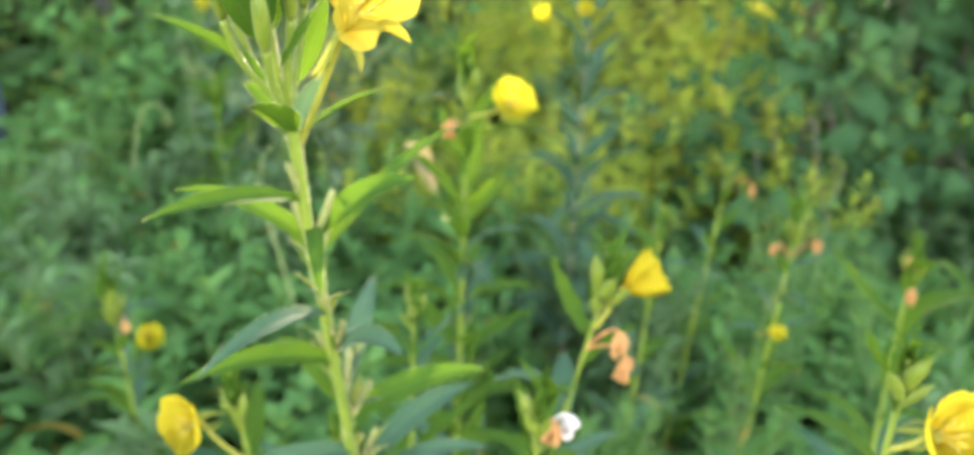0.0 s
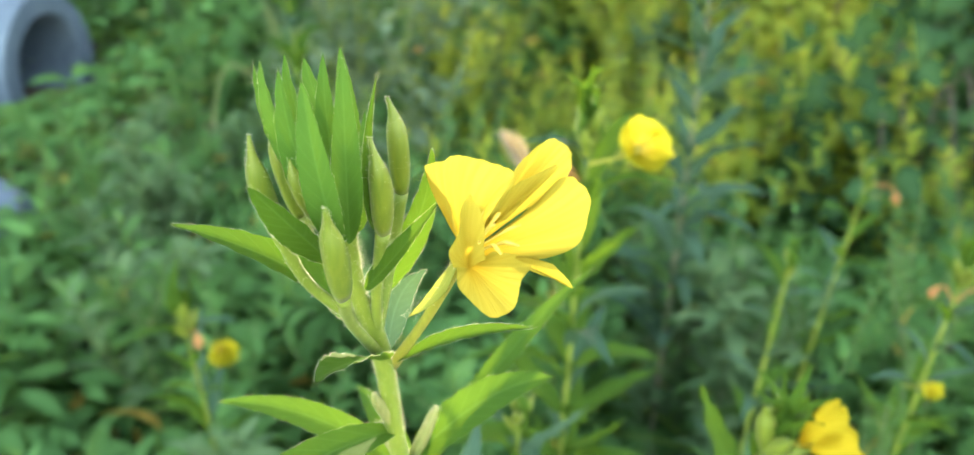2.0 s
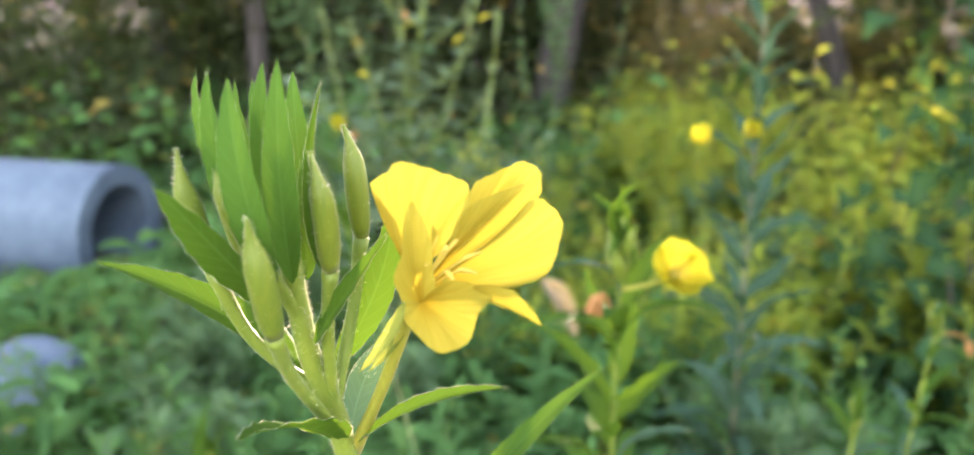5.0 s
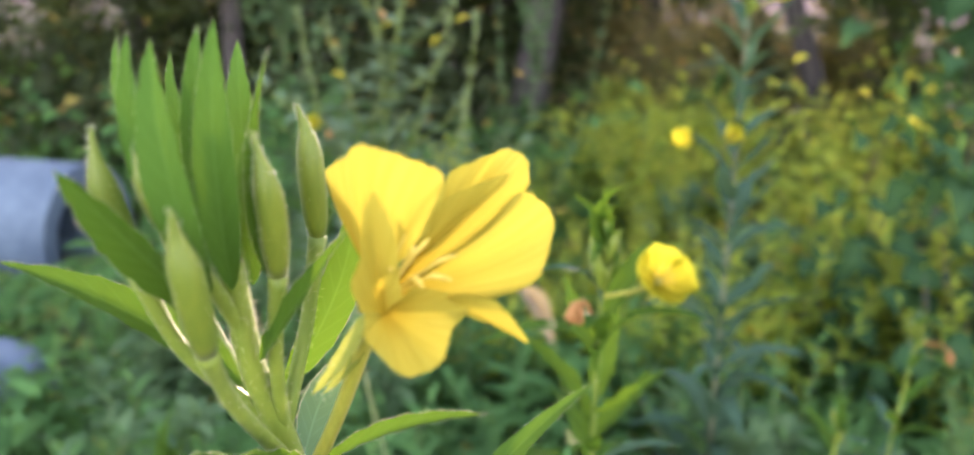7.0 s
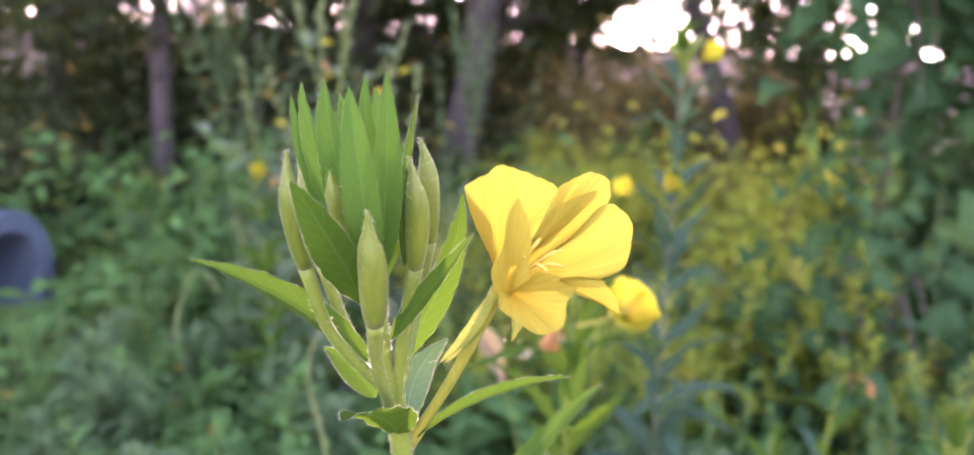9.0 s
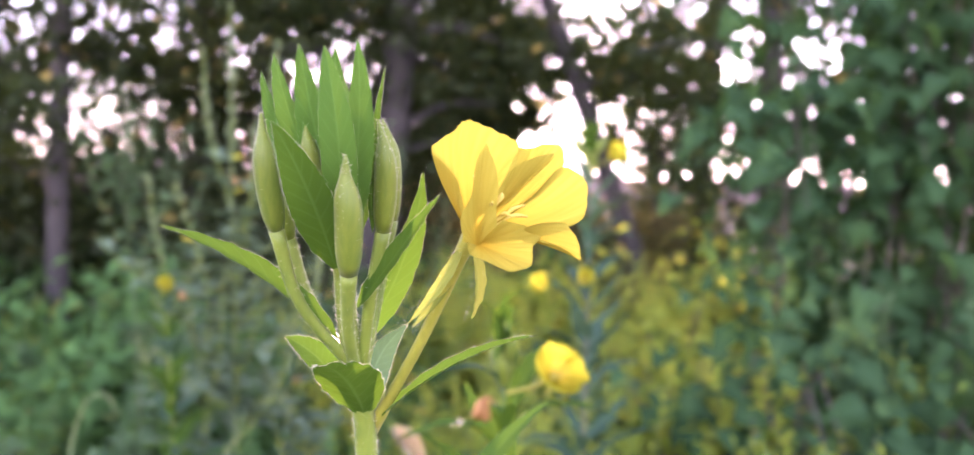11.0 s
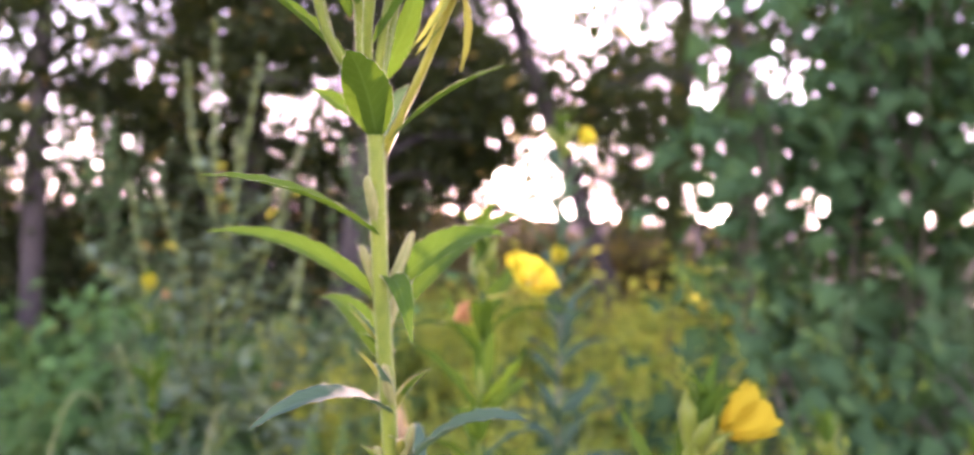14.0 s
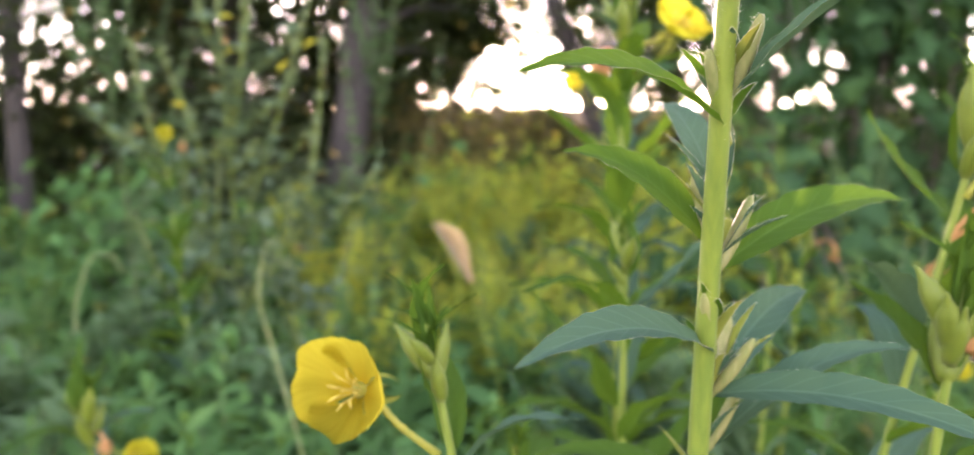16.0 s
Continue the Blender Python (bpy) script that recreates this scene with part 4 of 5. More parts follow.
def weed(name, base, height, label, category, template, mat, leaves=60, leaf=0.05, branches=6, spread=0.5, seed=0, group="", tip_leaf=0.4, bare=0.1):
    """An upright weed: a stem, its side branches and its foliage."""
    r = np.random.default_rng(seed)
    w = thing(name, base, label, category, group)
    lean = r.uniform(-0.08, 0.08, 2) * height
    main = spline([(0, 0, 0), (lean[0] * 0.3, lean[1] * 0.3, height * 0.5), (lean[0], lean[1], height)], 8)
    lines = [main]
    v, f, uv = tube(main, [0.0026 * (height + 0.3), 0.0018 * (height + 0.3), 0.0010], 6)
    part("stem", mesh_of("stem", v, f, M_WEED_STEM, uv), w)
    for k in range(branches):
        h = r.uniform(0.25, 0.85)
        p = main[int(h * (len(main) - 1))]
        a = r.uniform(0, 6.28)
        ln = height * (1 - h) * r.uniform(0.6, 1.0) + 0.04
        q = p + np.array((math.cos(a) * spread * ln * 0.7, math.sin(a) * spread * ln * 0.7, ln * 0.55))
        e = p + np.array((math.cos(a) * spread * ln, math.sin(a) * spread * ln, ln))
        line = spline([p, q, e], 6)
        lines.append(line)
        v, f, uv = tube(line, [0.0018, 0.0014, 0.0008], 5)
        part("branch", mesh_of("branch", v, f, M_WEED_STEM, uv), w)
    pos, way, size = [], [], []
    for line in lines:
        n = int(leaves * (1.0 if line is main else 0.4))
        for k in range(n):
            u = bare + (1 - bare) * k / max(1, n - 1)
            x = line[min(int(u * (len(line) - 1)), len(line) - 1)] + r.uniform(-0.004, 0.004, 3)
            a = 2.4 * k + r.uniform(-0.4, 0.4)
            pos.append(x)
            way.append((math.cos(a), math.sin(a), r.uniform(-0.1, 0.6) + (0.6 if line is not main else 0) * u))
            size.append(leaf * r.uniform(0.6, 1.25) * (1 - (1 - tip_leaf) * u))
    n = len(pos)
    up = np.tile((0, 0, 1.0), (n, 1)) + r.uniform(-0.3, 0.3, (n, 3))
    fol = part("foliage", many("foliage", template, poses(np.array(pos), np.array(way), up, np.array(size)), mat), w)
    tagged(fol, kind="stuff")
    return w


def goosefoot(base, wands, label, seed, leaf=0.088):
    """A tall weed of long wands: broad drooping leaves below, tight little leaves along the upper spikes."""
    r = random.Random(seed)
    g = thing("goosefoot", base, label, "weed", "tall weeds")
    b0 = np.array(base)
    meshes = [mesh_of("leaf", t[0], t[1], M_GOOSE, t[2]) for t in (blade((0, 0, 0), (0.5, 0, 0.05), (1, 0, -0.14), 0.26, (0, 0, 1), 7, 4, 0.22, teeth=0.10, belly=0.55), blade((0, 0, 0), (0.5, 0.02, 0.08), (1, 0, -0.04), 0.19, (0, 0, 1), 7, 4, 0.35, belly=0.6))]
    pos, way, size = [], [], []
    trunk = spline(wands[0], 10)
    side = []
    for k in range(9):
        q = trunk[int((0.2 + 0.45 * r.random()) * (len(trunk) - 1))]
        a = r.uniform(0, 6.28)
        ln = r.uniform(0.12, 0.26)
        side.append((tuple(q), tuple(q + np.array((math.cos(a) * ln * 0.6, math.sin(a) * ln * 0.6, ln * 0.35))), tuple(q + np.array((math.cos(a) * ln, math.sin(a) * ln, ln * 0.8)))))
    for w, points in enumerate(list(wands) + side):
        line = spline(points, 10) - b0
        v, f, uv = tube(line, [0.0038, 0.003, 0.0014], 6)
        br = part("branch", mesh_of("branch", v, f, M_STEM, uv), g)
        total = sum(np.linalg.norm(line[k + 1] - line[k]) for k in range(len(line) - 1))
        for k in range(int(total / 0.024)):
            u = (k + r.random()) / (total / 0.024)
            i = min(int(u * (len(line) - 1)), len(line) - 2)
            q = line[i] + (line[i + 1] - line[i]) * r.random()
            a = 2.4 * k + r.uniform(-0.5, 0.5)
            if q[2] + b0[2] < 1.3 and (u < 0.66 or w >= len(wands)) and r.random() < 0.75:
                m = frame_of(q, (math.cos(a), math.sin(a), r.uniform(-0.05, 0.45)), (0, 0, 1), leaf * r.uniform(0.7, 1.35) * (1.3 - 0.6 * u))
                part("leaf", meshes[r.randrange(2)], br, m)
            else:
                for e in range(2):
                    pos.append(q + np.array((r.gauss(0, 0.003), r.gauss(0, 0.003), r.gauss(0, 0.006))))
                    a += 2.1
                    way.append((0.55 * math.cos(a), 0.55 * math.sin(a), 1.0))
                    size.append(0.024 * r.uniform(0.5, 1.3))
    pos = np.array(pos)
    tagged(part("spike_leaves", many("spike_leaves", OVAL, poses(pos, np.array(way), np.tile((0.1, -1.0, 0.3), (len(pos), 1)), np.array(size)), M_GOOSE_I), g), kind="stuff")
    return g


goosefoot((-0.44, 2.3, 0), [((-0.44, 2.3, 0), (-0.47, 2.3, 0.75), (-0.49, 2.3, 1.25), (-0.505, 2.3, 1.75)), ((-0.47, 2.3, 0.62), (-0.36, 2.29, 0.95), (-0.232, 2.28, 1.38)), ((-0.47, 2.3, 0.9), (-0.42, 2.31, 1.28), (-0.36, 2.3, 1.66)),
                            ((-0.45, 2.3, 0.5), (-0.26, 2.3, 0.80), (-0.200, 2.3, 1.25)), ((-0.49, 2.3, 1.15), (-0.56, 2.3, 1.38), (-0.58, 2.29, 1.62)), ((-0.48, 2.3, 1.0), (-0.43, 2.28, 1.2), (-0.42, 2.26, 1.42)), ((-0.46, 2.3, 0.45), (-0.34, 2.27, 0.62), (-0.29, 2.25, 0.83))],
          "tall grey-green goosefoot with leafy spikes and long wands", 40)
goosefoot((-0.56, 2.34, 0), [((-0.56, 2.34, 0), (-0.58, 2.34, 0.66), (-0.69, 2.34, 0.95), (-0.750, 2.34, 1.25)), ((-0.57, 2.34, 0.6), (-0.56, 2.33, 0.9), (-0.665, 2.32, 1.22)), ((-0.57, 2.34, 0.4), (-0.52, 2.30, 0.7), (-0.50, 2.28, 0.98)), ((-0.57, 2.34, 0.3), (-0.68, 2.30, 0.55), (-0.74, 2.28, 0.75))],
          "grey-green goosefoot with thin upright spikes", 41)
goosefoot((-0.30, 2.4, 0), [((-0.30, 2.4, 0), (-0.30, 2.4, 0.5), (-0.26, 2.4, 0.78), (-0.24, 2.4, 0.98)), ((-0.30, 2.4, 0.3), (-0.38, 2.38, 0.55), (-0.40, 2.36, 0.75)), ((-0.30, 2.4, 0.25), (-0.18, 2.38, 0.5), (-0.12, 2.36, 0.70))],
          "short grey-green goosefoot under the tall one", 42)


def stray_leaf(at, way, size, mat, label, seed):
    """A turned leaf caught among the weeds."""
    t = blade((0, 0, 0), (0.5, 0, 0.12), (1, 0.05, -0.05), 0.28, (0, 0, 1), 8, 4, 0.3, belly=0.6, wave=0.15)
    ob = new("yellow_leaf", mesh_of("yellow_leaf", t[0], t[1], mat, t[2]))
    ob.matrix_world = frame_of(at, way, (0.1, -0.6, 0.8), size, 1.0)
    return tagged(ob, label, "leaf", "turned leaves")


for k, (at, way, size) in enumerate((((-0.487, 2.296, 1.246), (0.3, -0.3, -0.7), 0.040), ((-0.486, 2.297, 1.20), (1.0, -0.2, 0.25), 0.052), ((-0.492, 2.297, 1.30), (0.9, -0.2, 0.1), 0.040), ((-0.60, 2.312, 1.05), (-0.5, -0.3, 0.2), 0.040),
                                     ((-0.330, 2.285, 1.15), (0.5, -0.3, 0.5), 0.045), ((-0.258, 2.28, 1.22), (0.6, -0.3, 0.3), 0.045), ((-0.31, 2.386, 0.62), (0.8, -0.4, 0.1), 0.05))):
    stray_leaf(at, way, size, M_DRY if k in (0, 6) else M_YELLOW_LEAF, "small orange-brown leaf caught on the goosefoot" if k in (0, 6) else "small yellowed leaf hanging on the goosefoot", k)


def bent_stalk(points, label):
    """A single thin grass stalk that arches over."""
    g = thing("grass_stalk", points[0], label, "grass")
    v, f, uv = tube(spline(points, 10) - np.array(points[0]), [0.0022, 0.0017, 0.0010], 6)
    part("stalk", mesh_of("stalk", v, f, M_SUNNY_STEM, uv), g)


bent_stalk([(-0.17, 1.10, 0.0), (-0.195, 1.10, 0.40), (-0.242, 1.10, 0.627), (-0.264, 1.10, 0.72), (-0.258, 1.10, 0.79), (-0.238, 1.10, 0.822)], "pale green grass stalk bending over among the weeds")
bent_stalk([(-0.78, 1.9, 0.0), (-0.80, 1.9, 0.45), (-0.76, 1.9, 0.66), (-0.70, 1.88, 0.69), (-0.67, 1.88, 0.64)], "hooked dry grass stalk")
weed("goosefoot", (-0.80, 2.55, 0), 1.5, "thin grey-green weed with upright spikes", "weed", LANCE, M_WEED_BLUE, 100, 0.075, 10, 0.35, 44, "tall weeds", 0.3)
weed("goosefoot", (-0.05, 2.6, 0), 1.45, "slender weed with leafy spikes against the dark trees", "weed", OVAL, M_WEED_BLUE, 100, 0.055, 8, 0.35, 45, "tall weeds", 0.4)
weed("goosefoot", (1.55, 2.45, 0), 1.0, "grey-green upright weed in front of the vines", "weed", LANCE, M_WEED_BLUE, 100, 0.08, 9, 0.4, 46, "tall weeds", 0.4)
weed("goosefoot", (1.95, 2.3, 0), 0.95, "grey-green upright weed in front of the vines", "weed", LANCE, M_WEED_BLUE, 100, 0.08, 9, 0.4, 47, "tall weeds", 0.4)

NARROW = blade((0, 0, 0), (0.5, 0, 0.05), (1, 0, -0.02), 0.05, (0, 0, 1), 4, 2, 0.3, belly=0.7)
for k, (hx, hy, hh) in enumerate(((0.78, 0.98, 0.82), (0.92, 0.86, 0.72), (0.55, 0.62, 0.70), (0.86, 1.25, 0.80), (-0.62, 1.05, 0.55), (0.30, 0.55, 0.62))):
    weed("horseweed", (hx, hy, 0), hh, "slim feathery green weed with many narrow leaves", "weed", NARROW, M_WEED, 120, 0.075, 4, 0.4, 160 + k, "feathery weeds", 0.45)
TEMPL = []
for k, (tp, mt, hh, nl, lf, br, sp, nm, lab) in enumerate((
        (LANCE, M_WEED, 0.45, 46, 0.12, 4, 0.6, "mugwort", "leafy green upright weed in the undergrowth"),
        (LANCE, M_WEED_BLUE, 0.55, 54, 0.11, 5, 0.5, "mugwort", "grey-green leafy weed in the undergrowth"),
        (OVAL, M_WEED, 0.40, 40, 0.095, 5, 0.7, "nettle", "bushy green weed with oval leaves"),
        (LANCE, M_SUNNY, 0.60, 60, 0.085, 6, 0.5, "ragweed", "weed with back light put into its yellow-green leaves"),
        (OVAL, M_WEED, 0.62, 54, 0.11, 5, 0.5, "nettle", "tall bushy weed with oval leaves"),
        (LANCE, M_WEED, 0.70, 80, 0.07, 7, 0.55, "mugwort", "feathery green weed with small leaves"))):
    TEMPL.append(weed(nm, (-1.0 - 0.3 * k, 4.1 + 0.1 * k, 0), hh, lab, "weed", tp, mt, nl, lf, br, sp, 60 + k, "undergrowth weeds"))
rw = random.Random(11)
for k in range(330):
    y = 0.45 + 8.0 * rw.random() ** 1.35
    x = (0.10 + 0.08 * y) + rw.uniform(-1, 1) * (0.45 + 0.62 * y)
    if (x + 0.37) ** 2 + (y - 0.76) ** 2 < 0.02 or (abs(x + 1.55) < 0.2 and abs(y - 1.9) < 0.25):
        continue
    # in this strip most weeds get the leaf with sunlight in its colour
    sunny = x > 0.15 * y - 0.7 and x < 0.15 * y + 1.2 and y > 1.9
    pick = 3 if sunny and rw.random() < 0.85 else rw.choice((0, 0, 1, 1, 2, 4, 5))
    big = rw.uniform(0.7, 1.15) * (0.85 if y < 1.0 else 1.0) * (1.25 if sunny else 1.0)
    turn = (rw.uniform(-9, 9), rw.uniform(-9, 9), rw.uniform(0, 360))
    # the concrete pipe lies free, with a gap in the weeds before its mouth
    if (-4.6 < x < -1.72 and 2.85 < y < 3.9) or (abs(x + 1.33) < 0.13 and abs(y - 2.2) < 0.16):
        continue
    copy_thing(TEMPL[pick], Matrix.Translation((x, y, hill(x, y) - 0.01)) @ pose(0, 0, 0, *turn) @ Matrix.Scale(big, 4))


def carpet(name, count, template, mat, label, reach, size, height, seed, flat=0.7, around=False):
    """Leaves of the low undergrowth, too many to count."""
    r = np.random.default_rng(seed)
    y = reach[0] + (reach[1] - reach[0]) * r.random(count) ** 1.3
    x = 0.1 + 0.08 * y + r.uniform(-1, 1, count) * (0.7 + 0.68 * y)
    if around:
        y = r.uniform(reach[0], reach[1], count)
        x = r.uniform(-6.5, 7.0, count)
        keep = (np.abs(x - 0.1 - 0.08 * y) > 0.6 + 0.62 * np.maximum(y, 0)) & (np.hypot(x, y + 0.3) > 0.8)
        x, y = x[keep], y[keep]
        count = len(x)
    lump = np.sin(2.3 * x + 1.1) * np.cos(2.9 * y) * 0.5 + np.sin(5.7 * x - 3.1 * y) * 0.3 + 0.6
    z = hills(x, y) + height * (0.08 + 0.92 * r.random(count) ** 0.8) * np.clip(lump, 0.25, 1.3)
    a = r.uniform(0, 2 * np.pi, count)
    way = np.stack([np.cos(a), np.sin(a), r.uniform(-0.35, 0.5, count)], -1)
    up = np.stack([r.uniform(-0.6, 0.6, count), r.uniform(-0.6, 0.6, count), np.full(count, flat)], -1)
    size = size * r.uniform(0.5, 1.3, count)
    free = ~((x < -1.9) & (x > -4.5) & (np.abs(y - 3.4) < 0.36) & (z < 0.58))
    ob = new(name, many(name, template, poses(np.stack([x, y, z], -1)[free], way[free], up[free], size[free]), mat))
    return tagged(ob, label, "undergrowth", kind="stuff")


carpet("undergrowth", 15000, LANCE, M_WEED, "dense low green weeds covering the ground", (0.25, 5.5), 0.12, 0.38, 21)
carpet("undergrowth", 9000, OVAL, M_WEED, "dense low weeds with oval leaves", (0.4, 8.0), 0.095, 0.36, 22)
carpet("undergrowth", 8000, OVAL, M_WEED, "dark scrub under the trees", (4.0, 12.0), 0.10, 0.75, 23)
carpet("undergrowth", 26000, LANCE, M_WEED, "low green weeds spreading round the clearing", (-4.0, 9.0), 0.14, 0.34, 25, around=True)
carpet("grass", 5000, BLADE, M_GRASS, "thin grass blades between the weeds", (0.3, 5.0), 0.30, 0.16, 24)


# ---- bushes ----
def clear_of_sun(p):
    """Keeps the gap in the crowns through which the low sun shines, and the lower one that lights the yellow bushes."""
    way = np.array(SUN_WAY)
    keep = np.ones(len(p), bool)
    ragged = np.random.default_rng(len(p)).uniform(0.45, 1.25, len(p))
    for start, wide, below, above, first in (((0.0, 0.0, 1.15), 0.24, 0.25, 0.24, 0.5), ((1.62, 3.4, 0.86), 0.40, 0.20, 0.18, 2.2)):
        d = p - np.array(start)
        along = d @ way
        off = d - along[:, None] * way
        side = np.sqrt((off[:, 0] / wide) ** 2 + (off[:, 2] / np.where(off[:, 2] < 0, below, above)) ** 2)
        keep &= (side > ragged) | (along < first)
    return keep


def bush(base, size, label, template, mat, leaves, leaf, seed, name="bush", stems=9):
    r = np.random.default_rng(seed)
    b = thing(name, base, label, "bush")
    ends = []
    for k in range(stems):
        a = r.uniform(0, 6.28)
        rr = r.uniform(0.2, 1.0)
        e = np.array((math.cos(a) * size[0] * rr, math.sin(a) * size[1] * rr, size[2] * r.uniform(0.55, 1.0) * math.sqrt(max(0.1, 1 - 0.6 * rr * rr))))
        line = spline([(0.04 * math.cos(a), 0.04 * math.sin(a), 0), e * np.array((0.4, 0.4, 0.6)), e], 6)
        v, f, uv = tube(line, [0.010, 0.006, 0.002], 6)
        part("branch", mesh_of("branch", v, f, M_TWIG, uv), b)
        ends.append(line)
    pos = []
    for k in range(leaves):
        line = ends[r.integers(len(ends))]
        u = r.uniform(0.2, 1.0)
        pos.append(line[int(u * (len(line) - 1))] + r.standard_normal(3) * np.array(size) * 0.16 * (0.6 + 0.6 * u))
    pos = np.array(pos)
    pos[:, 2] = np.abs(pos[:, 2])
    pos = pos[clear_of_sun(pos + np.array(base))]
    leaves = len(pos)
    a = r.uniform(0, 6.28, leaves)
    way = np.stack([np.cos(a), np.sin(a), r.uniform(-0.6, 0.3, leaves)], -1)
    up = np.stack([r.uniform(-0.6, 0.6, leaves), r.uniform(-0.8, 0.3, leaves), np.full(leaves, 0.8)], -1)
    tagged(part("foliage", many("foliage", template, poses(pos, way, up, leaf * r.uniform(0.6, 1.25, leaves)), mat), b), kind="stuff")
    return b


# sunlit look of these bushes is mostly in their leaf colour
bush((1.25, 3.4, 0), (0.55, 0.5, 0.95), "bush with the low sun's glow put into its yellow-green leaves", OVAL, M_SUNNY, 1500, 0.06, 31)
bush((0.75, 4.2, 0), (0.6, 0.5, 0.95), "bush with the low sun's glow put into its yellow-green leaves", OVAL, M_SUNNY, 1500, 0.07, 32)
bush((0.25, 4.8, 0), (0.5, 0.5, 0.8), "scrub in front of the trees, sunlight put into its yellow-green leaves", LANCE, M_SUNNY, 1100, 0.07, 33)
bush((1.9, 4.4, 0), (0.7, 0.6, 1.0), "scrub behind the vines, sunlight put into its leaf colour", OVAL, M_SUNNY, 1300, 0.07, 34)
bush((1.1, 2.75, 0), (0.45, 0.4, 0.72), "low scrub with evening sun put into its yellow-green leaves", OVAL, M_SUNNY, 900, 0.055, 39)
bush((1.95, 2.75, 0), (0.45, 0.35, 0.62), "low scrub with evening sun put into its yellow-green leaves", LANCE, M_SUNNY, 800, 0.06, 30)
bush((2.35, 4.5, 0), (0.6, 0.5, 1.3), "dark green scrub behind the vines", OVAL, M_WEED, 2000, 0.09, 136)
bush((3.2, 4.9, 0), (0.6, 0.5, 1.3), "dark green scrub behind the vines", OVAL, M_WEED, 2000, 0.09, 137)
# these bushes take the dark leaf, so their colour carries the thicket's shade
bush((-3.7, 5.5, 0), (0.8, 0.6, 1.15), "scrub behind the concrete pipe, its leaves darkened as shade", OVAL, M_SHADE_LEAF, 1800, 0.10, 138)
bush((-4.6, 6.2, 0), (0.9, 0.6, 1.4), "dark scrub at the edge of the thicket", OVAL, M_SHADE_LEAF, 1900, 0.11, 139)
bush((-5.6, 6.9, 0), (0.9, 0.6, 1.6), "dark scrub at the edge of the thicket", OVAL, M_SHADE_LEAF, 1900, 0.11, 146)
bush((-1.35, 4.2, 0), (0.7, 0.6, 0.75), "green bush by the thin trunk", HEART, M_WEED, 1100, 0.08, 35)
# dark leaf colour stands in for shade behind the pipe
bush((-2.6, 4.6, 0), (0.8, 0.7, 0.8), "bush behind the concrete pipe, its leaves darkened as shade", OVAL, M_SHADE_LEAF, 1200, 0.09, 36)
bush((-1.05, 3.2, 0), (0.35, 0.35, 0.62), "small leafy bush with heart-shaped leaves", HEART, M_WEED, 420, 0.075, 37)
# hazy glow of this scrub is in its lightened leaf colour
bush((0.55, 6.6, 0), (0.8, 0.6, 1.25), "brownish scrub, the haze under the low sun put into its leaves", LANCE, M_SCRUB, 1900, 0.085, 131)
bush((1.45, 7.2, 0), (0.8, 0.6, 1.15), "brownish scrub, the haze under the low sun put into its leaves", LANCE, M_SCRUB, 1700, 0.085, 132)
# shade between the trunks comes from the dark leaf colour
bush((-1.9, 7.0, 0), (0.9, 0.6, 1.1), "scrub between the trunks, its leaves darkened as shade", OVAL, M_SHADE_LEAF, 1700, 0.10, 133)
bush((-3.2, 6.2, 0), (0.9, 0.6, 0.9), "scrub between the trunks, its leaves darkened as shade", OVAL, M_SHADE_LEAF, 1700, 0.10, 134)
for k, (bx, by, bh) in enumerate(((0.2, 8.4, 1.7), (0.9, 8.6, 1.5), (1.8, 8.3, 1.35), (2.7, 8.6, 1.45), (3.7, 7.6, 1.7), (0.5, 9.4, 1.9), (2.3, 9.4, 1.45), (1.45, 9.6, 1.45), (3.3, 8.3, 1.5))):
    bush((bx, by, 0), (0.75, 0.5, bh), "tall thin scrub with the low sun behind it", LANCE, M_SCRUB if k % 2 else M_SHADE_LEAF, 3600, 0.085, 140 + k, stems=14)
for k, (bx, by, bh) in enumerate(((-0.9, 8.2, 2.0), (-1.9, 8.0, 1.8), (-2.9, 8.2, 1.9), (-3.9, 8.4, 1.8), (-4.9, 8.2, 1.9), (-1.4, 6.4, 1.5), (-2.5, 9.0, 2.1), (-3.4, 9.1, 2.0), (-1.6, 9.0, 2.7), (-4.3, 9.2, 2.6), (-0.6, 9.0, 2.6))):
    bush((bx, by, 0), (0.8, 0.5, bh), "dark tall scrub filling the thicket", OVAL, M_SHADE_LEAF, 1800, 0.12, 150 + k, stems=14)
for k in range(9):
    bush((-0.4 + 0.62 * k, 11.2 + 0.5 * (k % 3), -0.05), (0.75, 0.45, 1.72 + 0.08 * (k % 4)), "low brown scrub along the edge of the slope", LANCE, M_SCRUB if k % 3 else M_SHADE_LEAF, 3400, 0.10, 170 + k, stems=14)
bush((-0.75, 5.6, 0), (1.0, 0.6, 1.0), "dark bush in the shade of the trees", OVAL, M_SHADE_LEAF, 1500, 0.09, 38)


